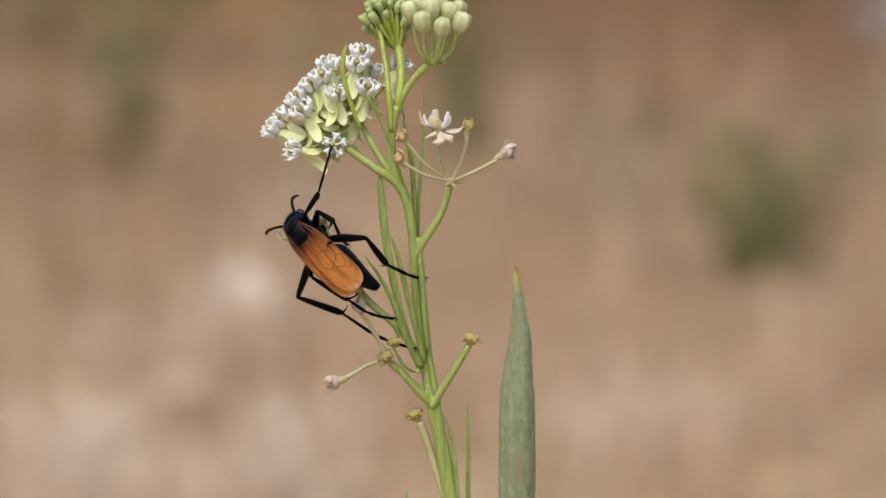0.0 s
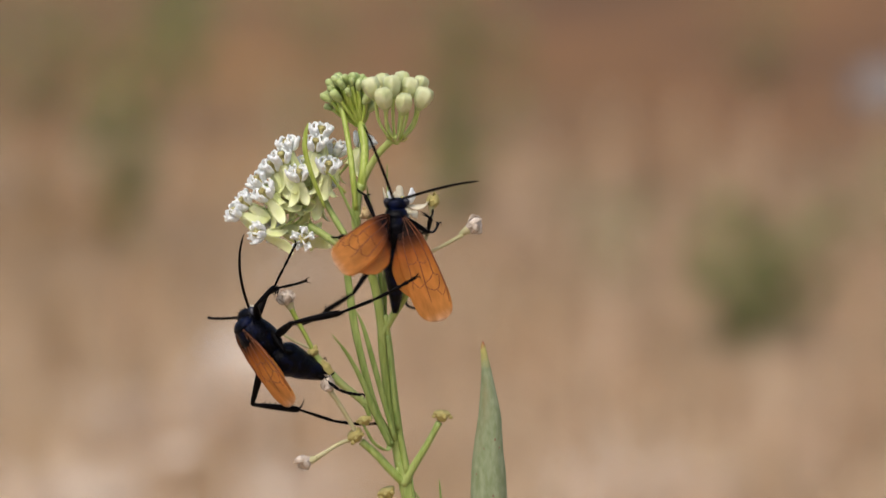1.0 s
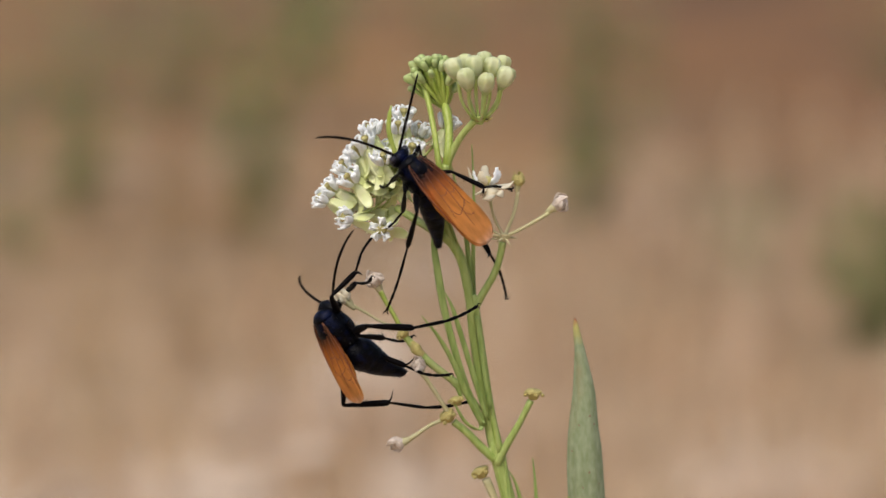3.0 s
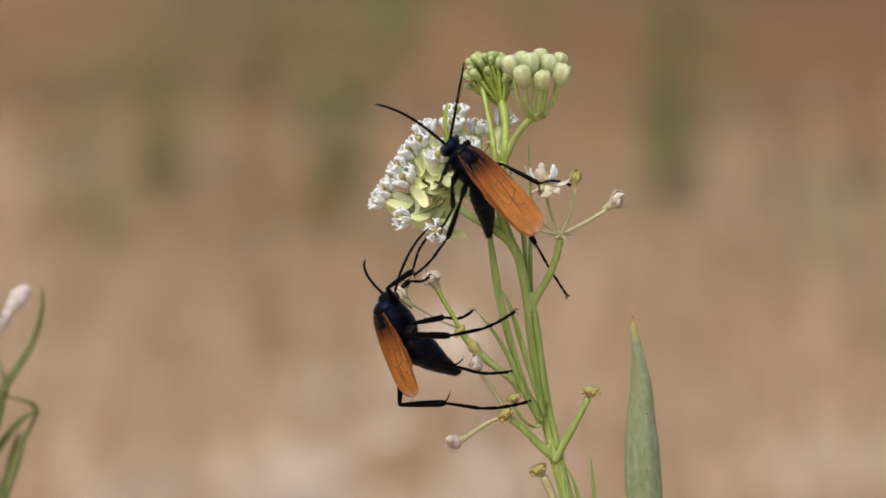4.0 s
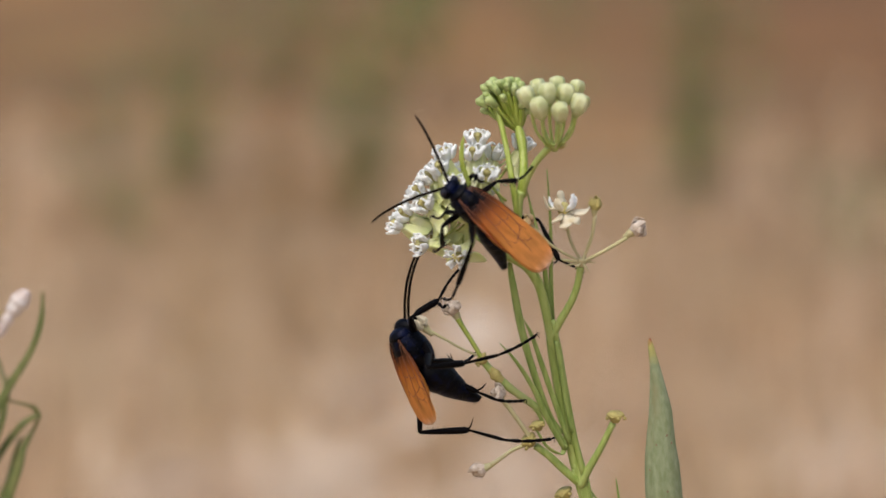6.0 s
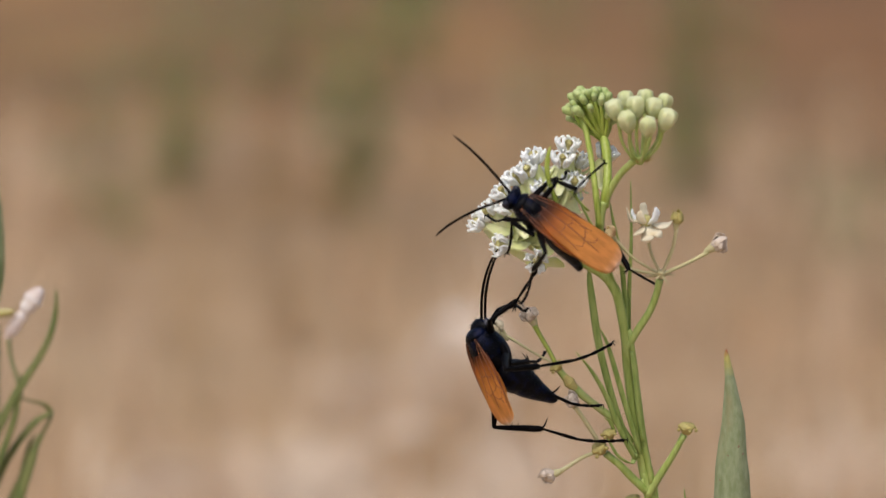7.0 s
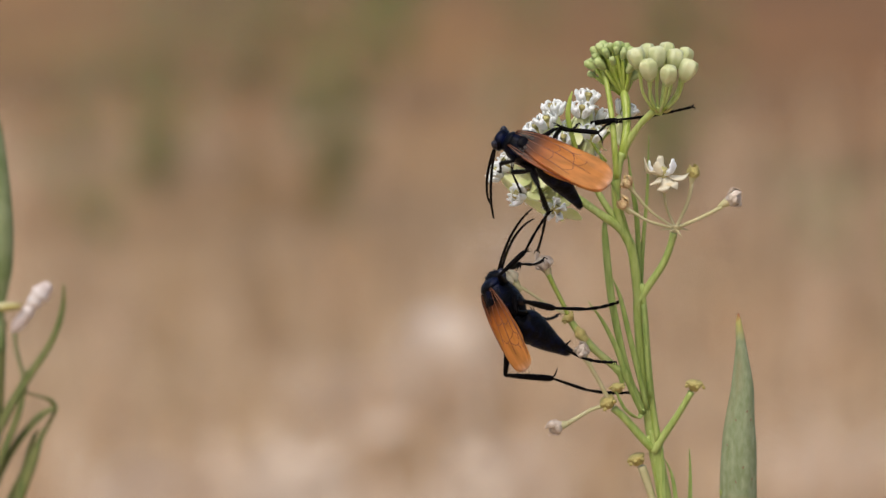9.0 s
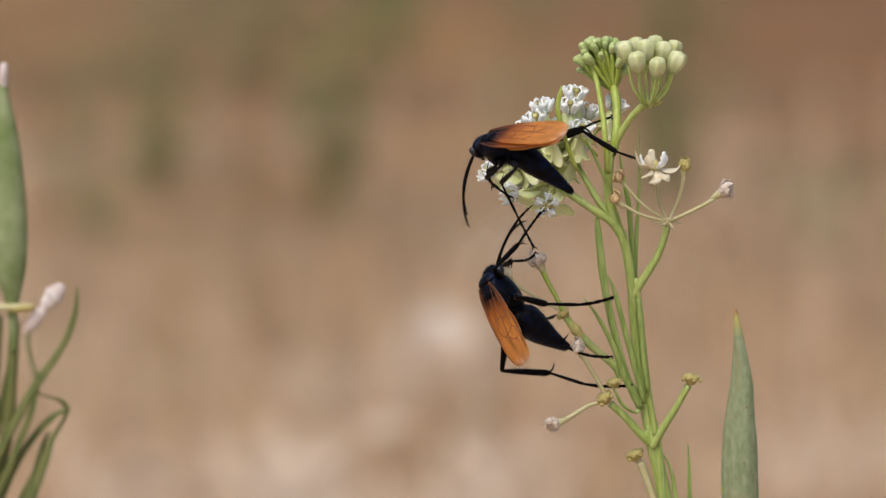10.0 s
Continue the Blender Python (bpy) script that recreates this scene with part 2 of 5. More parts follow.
def blob(bm, centre, axis, length, radius, profile, segs=10, rings=8, ridges=0, depth=0.0):
    """Adds a turned body: profile(s) gives the share of radius at s from 0 to 1 along the axis."""
    q = Vector(axis).normalized().to_track_quat("Z", "X").to_matrix()
    prev = None
    for i in range(rings + 1):
        s = i / rings
        ring = []
        for k in range(segs):
            a = 2 * math.pi * k / segs
            r = max(radius * profile(s), 1e-6) * (1 + depth * math.cos(ridges * a))
            ring.append(bm.verts.new(Vector(centre) + q @ Vector((r * math.cos(a), r * math.sin(a), (s - 0.5) * length))))
        if prev:
            for k in range(segs):
                bm.faces.new((prev[k], prev[(k + 1) % segs], ring[(k + 1) % segs], ring[k]))
        else:
            bm.faces.new(list(reversed(ring)))
        prev = ring
    bm.faces.new(prev)
    return bm


def egg(s):
    return math.sqrt(max(0.0, 1 - (2 * s - 1) ** 2))


def bud_shape(s):
    return egg(s) ** 0.72 * (0.74 + 0.32 * s) if s < 0.93 else egg(s) ** 0.8 * 1.02


def strip(*rows):
    """Rows of (u, v, y, radius) on the plant, in fine units, as metres."""
    return [(*W(u, v, y), r * U) for u, v, y, r in rows]


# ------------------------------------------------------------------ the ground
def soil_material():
    """Paler soil colour near by that turns darker and redder farther off, with patches at two scales."""
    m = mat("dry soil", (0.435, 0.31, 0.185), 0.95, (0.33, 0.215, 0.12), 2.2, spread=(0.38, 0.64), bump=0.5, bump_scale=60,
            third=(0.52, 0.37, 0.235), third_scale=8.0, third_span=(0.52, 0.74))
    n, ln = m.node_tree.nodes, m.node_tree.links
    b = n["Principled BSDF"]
    near_tone = b.inputs["Base Color"].links[0].from_socket
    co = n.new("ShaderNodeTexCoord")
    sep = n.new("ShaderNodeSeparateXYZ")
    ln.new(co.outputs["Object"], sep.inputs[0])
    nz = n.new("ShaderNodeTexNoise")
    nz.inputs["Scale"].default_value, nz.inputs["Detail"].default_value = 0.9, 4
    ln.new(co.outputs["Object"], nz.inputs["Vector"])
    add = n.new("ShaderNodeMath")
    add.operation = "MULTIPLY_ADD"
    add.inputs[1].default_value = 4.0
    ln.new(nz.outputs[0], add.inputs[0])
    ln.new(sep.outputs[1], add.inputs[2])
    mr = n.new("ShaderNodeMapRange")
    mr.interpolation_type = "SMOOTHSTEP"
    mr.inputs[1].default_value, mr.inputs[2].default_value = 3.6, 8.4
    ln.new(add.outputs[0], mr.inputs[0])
    far_tone = n.new("ShaderNodeValToRGB")
    e = far_tone.color_ramp.elements
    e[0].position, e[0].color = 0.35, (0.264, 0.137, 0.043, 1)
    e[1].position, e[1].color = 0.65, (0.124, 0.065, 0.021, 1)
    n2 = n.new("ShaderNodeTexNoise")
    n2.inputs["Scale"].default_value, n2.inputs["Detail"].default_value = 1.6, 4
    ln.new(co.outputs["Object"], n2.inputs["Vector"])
    ln.new(n2.outputs[0], far_tone.inputs[0])
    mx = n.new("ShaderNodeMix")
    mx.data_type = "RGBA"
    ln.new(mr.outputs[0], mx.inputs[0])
    ln.new(near_tone, mx.inputs[6])
    ln.new(far_tone.outputs[0], mx.inputs[7])
    # the whole colour is multiplied darker and redder towards one side of the field
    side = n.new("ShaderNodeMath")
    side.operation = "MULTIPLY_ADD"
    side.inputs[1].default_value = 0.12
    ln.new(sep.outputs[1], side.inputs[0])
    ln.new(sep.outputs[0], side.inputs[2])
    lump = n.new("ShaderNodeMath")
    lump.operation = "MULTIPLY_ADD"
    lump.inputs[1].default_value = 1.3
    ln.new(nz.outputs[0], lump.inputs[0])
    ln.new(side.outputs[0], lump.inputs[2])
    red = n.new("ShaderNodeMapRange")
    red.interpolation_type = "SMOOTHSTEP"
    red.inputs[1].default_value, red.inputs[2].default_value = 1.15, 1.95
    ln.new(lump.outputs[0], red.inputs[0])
    side_tint = n.new("ShaderNodeMix")
    side_tint.data_type, side_tint.blend_type = "RGBA", "MULTIPLY"
    ln.new(red.outputs[0], side_tint.inputs[0])
    ln.new(mx.outputs[2], side_tint.inputs[6])
    side_tint.inputs[7].default_value = (0.82, 0.72, 0.66, 1)
    ln.new(side_tint.outputs[2], b.inputs["Base Color"])
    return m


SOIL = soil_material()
DRY_GRASS = mat("dry grass", (0.41, 0.30, 0.18), 0.8, (0.48, 0.37, 0.25), 5, per_piece=0.3, thin=0.2)
PALE_GRASS = mat("bleached grass", (0.70, 0.57, 0.44), 0.8, (0.80, 0.69, 0.56), 30, per_piece=0.2, thin=0.2)
DEAD_STALK = mat("dead stalk", (0.58, 0.41, 0.25), 0.8, (0.74, 0.57, 0.40), 2.2, spread=(0.4, 0.6), per_piece=0.2, thin=0.35, third=(0.40, 0.27, 0.12), third_scale=3.1, third_span=(0.55, 0.65))
WEED = mat("weed leaf", (0.155, 0.185, 0.052), 0.7, (0.21, 0.23, 0.08), 40, per_piece=0.3, thin=0.2)
TWIG = mat("weed stem", (0.20, 0.20, 0.09), 0.8, (0.26, 0.24, 0.12), 80)
PALE_ROCK = mat("pale stone", (0.70, 0.66, 0.61), 0.9, (0.80, 0.77, 0.73), 60, bump=0.5, bump_scale=150)
ROCK = mat("grey rock", (0.16, 0.15, 0.15), 0.9, (0.24, 0.22, 0.21), 14, bump=0.6, bump_scale=40)


def build_ground():
    """One sheet of soil, fine and uneven near by, coarse towards the horizon."""
    def line(near, far, count):
        side = [near * i / 14 for i in range(15)]
        side += [near * (far / near) ** (i / count) for i in range(1, count + 1)]
        return [-a for a in reversed(side[1:])] + side
    xs, ys = line(2.5, 2500, 22), [v + 3.5 for v in line(4.5, 2500, 22)]
    bm = bmesh.new()
    grid = []
    for y in ys:
        row = []
        for x in xs:
            h = 0.018 * noise.noise((x * 1.3, y * 1.3, 0)) + 0.008 * noise.noise((x * 5, y * 5, 3))
            far = math.hypot(x, y - 2)
            h *= min(1, 30 / max(far, 1))
            near = max(0.0, 1 - math.hypot(x, y) / 0.6)
            row.append(bm.verts.new((x, y, h * (1 - near))))
        grid.append(row)
    for r0, r1 in zip(grid, grid[1:]):
        for i in range(len(r0) - 1):
            bm.faces.new((r0[i], r0[i + 1], r1[i + 1], r1[i]))
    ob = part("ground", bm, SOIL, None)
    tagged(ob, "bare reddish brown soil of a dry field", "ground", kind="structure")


def grass_stuff(name, material, label, count, area, height, lean, width, seed, clumps=None):
    """Many thin blades in one mesh."""
    rnd = random.Random(seed)
    verts, faces = [], []
    for _ in range(count):
        if clumps:
            cx, cy, cr = rnd.choice(clumps)
            x, y = cx + rnd.gauss(0, cr), cy + rnd.gauss(0, cr)
        else:
            x = rnd.uniform(area[0], area[1])
            y = rnd.uniform(area[2], area[3])
        h = rnd.uniform(*height)
        a, l = rnd.uniform(0, 6.283), rnd.uniform(0, lean) * h
        w = rnd.uniform(*width)
        dx, dy = math.cos(a), math.sin(a)
        sx, sy = -dy * w, dx * w
        n = len(verts)
        z0 = -0.02
        verts += [(x - sx, y - sy, z0), (x + sx, y + sy, z0),
                  (x + dx * l * 0.35 - sx * 0.8, y + dy * l * 0.35 - sy * 0.8, h * 0.6), (x + dx * l * 0.35 + sx * 0.8, y + dy * l * 0.35 + sy * 0.8, h * 0.6),
                  (x + dx * l, y + dy * l, h)]
        faces += [(n, n + 1, n + 3, n + 2), (n + 2, n + 3, n + 4)]
    me = bpy.data.meshes.new(name)
    me.from_pydata(verts, [], faces)
    me.materials.append(material)
    return tagged(new(name, me), label, "grass", kind="stuff")


def weed(x, y, height, width, leaves, seed, label):
    """A low green weed: a few stems from one root, with many small leaves."""
    rnd = random.Random(seed)
    top = new("weed")
    top.location = (x, y, 0)
    tagged(top, label, "weed", group="green weeds in the field")
    lb = bmesh.new()
    stems = []
    for _ in range(7):
        a = rnd.uniform(0, 6.283)
        r = width * 0.5 * math.sqrt(rnd.random())
        end = Vector((r * math.cos(a), r * math.sin(a), height * rnd.uniform(0.65, 1.0)))
        mid = end * 0.5 + Vector((rnd.gauss(0, 0.1), rnd.gauss(0, 0.1), 0)) * width
        sb = bmesh.new()
        tube(sb, [(0, 0, -0.02, 0.003), (*mid, 0.0025), (*end, 0.0012)], 5, 3)
        part("stem", sb, TWIG, top)
        stems.append((mid, end))
    for _ in range(leaves):
        mid, end = rnd.choice(stems)
        s = rnd.random()
        base = (mid * 2 * s if s < 0.5 else mid + (end - mid) * (2 * s - 1))
        d = Vector((rnd.gauss(0, 1), rnd.gauss(0, 1), rnd.gauss(0.3, 0.6))).normalized()
        side = d.cross(Vector((rnd.gauss(0, 1), rnd.gauss(0, 1), rnd.gauss(0, 1)))).normalized()
        l = rnd.uniform(0.018, 0.04)
        p = [base, base + d * l * 0.5 + side * l * 0.22, base + d * l - Vector((0, 0, l * 0.15)), base + d * l * 0.5 - side * l * 0.22]
        lb.faces.new([lb.verts.new(q) for q in p])
    part("foliage", lb, WEED, top, smooth=False)
    return top


def dry_stem(y, *bends):
    """A bleached grass stem that rises from the soil and bows over, with a thin seed head at its end."""
    top = tagged(new("dry_grass_stem"), "bleached dry grass stem bowed over the soil, out of focus", "grass stem", group="bleached stems in the field")
    x0 = bends[0][0]
    top.location = (x0, y, 0)
    rows = [(x - x0, 0.01 * k, z - (0.02 if k == 0 else 0), 0.0062 - 0.0006 * k) for k, (x, z) in enumerate(bends)]
    bm = bmesh.new()
    tube(bm, rows, 6, 4)
    part("stem", bm, PALE_GRASS, top)
    a, b = Vector(rows[-2][:3]), Vector(rows[-1][:3])
    bm = bmesh.new()
    blob(bm, b, b - a, 0.036, 0.009, egg, 8, 6)
    part("seed_head", bm, PALE_GRASS, top)


def rock(x, y, size, seed, label, material):
    bm = bmesh.new()
    bmesh.ops.create_icosphere(bm, subdivisions=3, radius=1)
    for v in bm.verts:
        k = 1 + 0.25 * noise.noise(v.co * 1.7 + Vector((seed, 0, 0))) + 0.08 * noise.noise(v.co * 5)
        v.co = Vector((v.co.x * size[0], v.co.y * size[1], v.co.z * size[2])) * k
    ob = part("rock", bm, material, None)
    ob.location = (x, y, size[2] * 0.45)
    return tagged(ob, label, "rock")


# ------------------------------------------------------------------ the milkweed
def petal(put, line, across, cup, twist):
    """A thin cupped petal along rows (x, y, z, half width), with a crease and a rolled edge."""
    bm = bmesh.new()
    rows = spline(line, 3)
    sheets = []
    for i, row in enumerate(rows):
        c = Vector(row[:3])
        d = (Vector(rows[min(i + 1, len(rows) - 1)][:3]) - Vector(rows[max(i - 1, 0)][:3])).normalized()
        a = (across - d * across.dot(d)).normalized()
        a = Matrix.Rotation(twist * i / len(rows) * 2, 3, d) @ a
        b = a.cross(d)
        if b.dot(Vector((c.x, c.y, 0))) < 0:
            b = -b
        ring = []
        for side in (1, -1):
            for k in range(-3, 4) if side > 0 else range(3, -4, -1):
                f = k / 3
                bend = -cup * f * f + 0.09 * math.cos(f * 9.4)
                ring.append(bm.verts.new(put(c + a * (row[3] * f) + b * (row[3] * bend + side * 0.7 * (1 - 0.7 * abs(f))))))
        sheets.append(ring)
    for r0, r1 in zip(sheets, sheets[1:]):
        for k in range(14):
            bm.faces.new((r0[k], r0[(k + 1) % 14], r1[(k + 1) % 14], r1[k]))
    bm.faces.new(list(reversed(sheets[0])))
    bm.faces.new(sheets[-1])
    bmesh.ops.recalc_face_normals(bm, faces=bm.faces)
    return bm


def flower(plant, at, axis, spin, size=1.0, seed=0):
    """One milkweed flower: five petals bent back, five white hoods with horns round a column."""
    rnd = random.Random(seed)
    q = Vector(axis).normalized().to_track_quat("Z", "X").to_matrix() @ Matrix.Rotation(spin, 3, "Z")
    c = Vector(at)
    s = U * size

    def put(p):
        return c + q @ (Vector(p) * s)
    # hoods: plump white cups, each with two prongs and a horn, in a tight ring on a green neck
    hoods = bmesh.new()
    horns = bmesh.new()
    for k in range(5):
        a = 2 * math.pi * k / 5 + rnd.uniform(-.1, .1)
        ca, sa = math.cos(a), math.sin(a)
        side = q @ Vector((-sa, ca, 0))
        rows = [(6 * ca, 6 * sa, -10, 3.2), (10 * ca, 10 * sa, -9, 5.4), (13.5 * ca, 13.5 * sa, -4, 7.2), (16 * ca, 16 * sa, 2, 7.6), (18.5 * ca, 18.5 * sa, 6, 6.6), (20 * ca, 20 * sa, 9, 3.4)]
        tube(hoods, [(*put(r[:3]), r[3] * s) for r in rows], 8, 3, flat=0.66, across=side)
        for w in (1, -1):
            rows = [(18 * ca - w * 4 * sa, 18 * sa + w * 4 * ca, 3, 3.4), (21 * ca - w * 5.5 * sa, 21 * sa + w * 5.5 * ca, 8, 2.8), (21 * ca - w * 4.5 * sa, 21 * sa + w * 4.5 * ca, 12 + rnd.uniform(-2, 2), 1.1)]
            tube(hoods, [(*put(r[:3]), r[3] * s) for r in rows], 5, 2)
        rows = [(13 * ca, 13 * sa, -2, 2.6), (15.5 * ca, 15.5 * sa, 9, 2.4), (11 * ca, 11 * sa, 15, 2.0), (3.5 * ca, 3.5 * sa, 13, 0.9)]
        tube(horns, [(*put(r[:3]), r[3] * s) for r in rows], 5, 3)
    body = part("flower", hoods, WHITE, plant)
    part("horn", horns, WHITE, body)
    col = bmesh.new()
    blob(col, put((0, 0, 0)), q @ Vector((0, 0, 1)), 21 * s, 9.0 * s, lambda x: 0.75 + 0.25 * math.sin(x * 9) if x < 0.9 else 0.6, 10, 6, 5, 0.12)
    part("column", col, ANTHER, body)
    neck = bmesh.new()
    tube(neck, [(*put((0, 0, -6)), 7 * s), (*put((0, 0, -14)), 5.5 * s), (*put((0, 0, -24)), 6 * s)], 8, 3)
    part("neck", neck, YOUNG, body)
    for k in range(5):
        a = 2 * math.pi * (k + 0.5) / 5 + rnd.uniform(-0.16, 0.16)
        ca, sa = math.cos(a), math.sin(a)
        drop, wide = rnd.uniform(0.82, 1.12), rnd.uniform(0.7, 1.25)
        line = [(4, -12, 4), (8, -17, 6), (10 * wide, -28 * drop, 8.5), (13 * wide, -40 * drop, 10.5), (19 * wide, -51 * drop, 9.5), (27 * wide, -57 * drop, 5.5), (33 * wide, -57 * drop, 1)]
        pt = petal(put, [(o * ca, o * sa, z, w) for o, z, w in line], Vector((-sa, ca, 0.15 * rnd.gauss(0, 1))), rnd.uniform(-0.2, 0.25), rnd.uniform(-0.3, 0.3))
        part("petal", pt, PETAL, body)
    return body


def stalk(plant, name, material, *rows, segs=8, steps=5, flat=1.0, across=None, label=""):
    bm = bmesh.new()
    tube(bm, strip(*rows), segs, steps, flat, 0.06, across)
    return part(name, bm, material, plant, label)


def dry_head(plant, u, v_at, y, axis, size, seed, material=None):
    """A withered flower: crumpled petals round a brown cup."""
    rnd = random.Random(seed)
    cup = bmesh.new()
    ax = Vector(axis).normalized()
    blob(cup, W(u, v_at, y) - ax * 9 * U * size, ax, 22 * U * size, 7.5 * U * size, lambda s: 0.35 + 0.75 * s if s < 0.8 else 0.9, 9, 5, 5, 0.1)
    ob = part("withered_flower", cup, STRAW_STALK, plant)
    q = ax.to_track_quat("Z", "X").to_matrix()
    core = bmesh.new()
    bmesh.ops.create_icosphere(core, subdivisions=3, radius=1)
    for v in core.verts:
        r = 9.5 * (1 + 0.45 * noise.noise(v.co * 2.2 + Vector((seed * 7.1, 0, 0))) + 0.2 * noise.noise(v.co * 6 + Vector((0, seed, 0))))
        v.co = W(u, v_at, y) + q @ (Vector((v.co.x * r, v.co.y * r, v.co.z * r * 1.15 + 5)) * U * size)
    part("core", core, material or DRY_FLOWER, ob)
    for k in range(7):
        a = 2 * math.pi * k / 7 + rnd.uniform(-0.4, 0.4)
        ca, sa = math.cos(a), math.sin(a)
        pt = bmesh.new()
        up = rnd.uniform(0.7, 1.3)
        rows = [(5 * ca, 5 * sa, -3, 3), (11 * ca, 11 * sa, 3 * up, 5), (11 * ca + rnd.uniform(-4, 4), 11 * sa + rnd.uniform(-3, 3), 11 * up, 4.5), (6 * ca + rnd.uniform(-4, 4), 6 * sa + rnd.uniform(-4, 4), 18 * up, 1.2)]
        tube(pt, [(*(W(u, v_at, y) + q @ (Vector(r[:3]) * U * size)), r[3] * U * size) for r in rows], 6, 3, 0.3, 0.8, q @ Vector((-sa, ca, 0.3)))
        part("petal", pt, material or DRY_FLOWER, ob)
    return ob


def scar_head(plant, u, v, y, size, seed, axis=(0, 0, 1)):
    """The yellow knobbly disc that is left where an umbel has dropped its flowers."""
    rnd = random.Random(seed)
    bm = bmesh.new()
    ax = Vector(axis).normalized()
    blob(bm, W(u, v, y), ax, 15 * U * size, 14 * U * size, lambda s: 0.45 + 0.6 * s if s < 0.7 else 0.95 - 0.5 * (s - 0.7), 10, 6, 4, 0.08)
    ob = part("umbel_scar", bm, SCAR, plant)
    kn = bmesh.new()
    q = ax.to_track_quat("Z", "X").to_matrix()
    for k in range(13):
        a, r = 2.4 * k, 4.2 * math.sqrt(k) * size
        p = W(u, v, y) + q @ (Vector((r * math.cos(a), r * math.sin(a), (6 - 0.02 * r * r) * size)) * U)
        blob(kn, p, ax + Vector((rnd.gauss(0, .3), rnd.gauss(0, .3), 0)), 7 * U * size, 3.4 * U * size, egg, 6, 4)
    part("pedicel_stump", kn, SCAR, ob)
    return ob


FLOWERS = []      # open flowers of the nodding umbel, and whether the flower is the one that the wasp holds


def build_milkweed():
    plant = tagged(new("milkweed_plant"), "slender green milkweed with white flower umbels and pale green buds", "plant")
    # main stems
    stalk(plant, "stem", STEM, (826, 3960, 0, 20), (818, 3000, 0, 20), (808, 2000, 0, 19), (802, 1300, 0, 17), (799, 950, 0, 14.5), (790, 850, 0, 13.5),
          (776, 770, 0, 12.5), (765, 715, 0, 12.5), (754, 660, 0, 10), (742, 580, 0, 8.5), (734, 500, 0, 8), (731, 450, 0, 7), (729, 405, 0, 3), steps=8, segs=12)
    stalk(plant, "stem", STEM, (737, 490, -2, 4), (733, 450, -4, 8), (728, 400, -6, 8.5), (719, 352, -8, 8.5), (703, 318, -10, 8), (693, 270, -8, 8), (696, 215, -6, 8),
          (704, 190, -6, 8))
    stalk(plant, "stem", STEM, (770, 700, -8, 7), (760, 640, -8, 6), (752, 560, -8, 5.5), (746, 480, -8, 5), (739, 420, -8, 5))
    # ribs that run down beside the stem below the fork
    for rows in (((756, 680, -8, 3), (766, 745, -9, 4), (777, 800, -9, 4.5), (790, 880, -10, 4.5), (798, 1000, -12, 4.5), (803, 1120, -12, 3)),
                 ((776, 705, -6, 3), (780, 760, -7, 4), (790, 830, -8, 4.5), (800, 920, -9, 4.5), (806, 1050, -10, 3)),
                 ((752, 690, -8, 3), (762, 740, -5, 4), (774, 800, -5, 4.5), (786, 880, -5, 4.5), (794, 1000, -6, 3))):
        stalk(plant, "rib", STEM, *rows, steps=6)
    # peduncles
    stalk(plant, "peduncle", PALE_STEM, (702, 195, -6, 7), (716, 168, -6, 6.5), (735, 139, -14, 6.2), (760, 113, -24, 7))
    stalk(plant, "peduncle", YOUNG, (703, 200, -4, 8.5), (709, 165, -4, 8), (711, 132, 20, 7.5), (708, 103, 40, 8.5), (703, 86, 52, 4))
    stalk(plant, "peduncle", YOUNG, (694, 235, -10, 5.5), (690, 180, -12, 5.5), (685, 132, 8, 5), (676, 79, 36, 4.8), (666, 50, 52, 4.2), (660, 35, 58, 2))
    stalk(plant, "peduncle", STEM, (726, 385, -6, 4), (717, 352, -9, 7), (700, 322, -12, 8), (664, 296, -14, 7.5), (632, 278, 12, 7), (610, 265, 28, 7))
    stalk(plant, "peduncle", STEM, (703, 316, -6, 6), (678, 288, -2, 6), (655, 252, 14, 5.5), (640, 226, 28, 5.5), (628, 200, 40, 6))
    stalk(plant, "peduncle", STEM, (730, 462, -4, 4), (738, 446, -6, 7), (754, 420, -8, 6.8), (775, 388, -10, 6.5), (788, 358, -10, 6.2), (795, 330, -10, 6.5))
    stalk(plant, "peduncle", STEM, (760, 714, -8, 8), (738, 690, -12, 7.5), (712, 660, -14, 7), (690, 640, -16, 7))
    stalk(plant, "peduncle", STEM, (762, 720, -10, 7.5), (780, 690, -12, 7), (806, 650, -14, 6), (829, 610, -14, 6))
    stalk(plant, "peduncle", STRAW_STALK, (786, 890, 4, 6), (770, 835, 8, 7), (754, 785, 6, 7), (741, 748, 4, 8))
    stalk(plant, "peduncle", STEM, (735, 625, -4, 7), (712, 586, -8, 7), (690, 566, -10, 7), (660, 540, -12, 7), (640, 520, -13, 8), (626, 503, -14, 7), (611, 482, -14, 6))
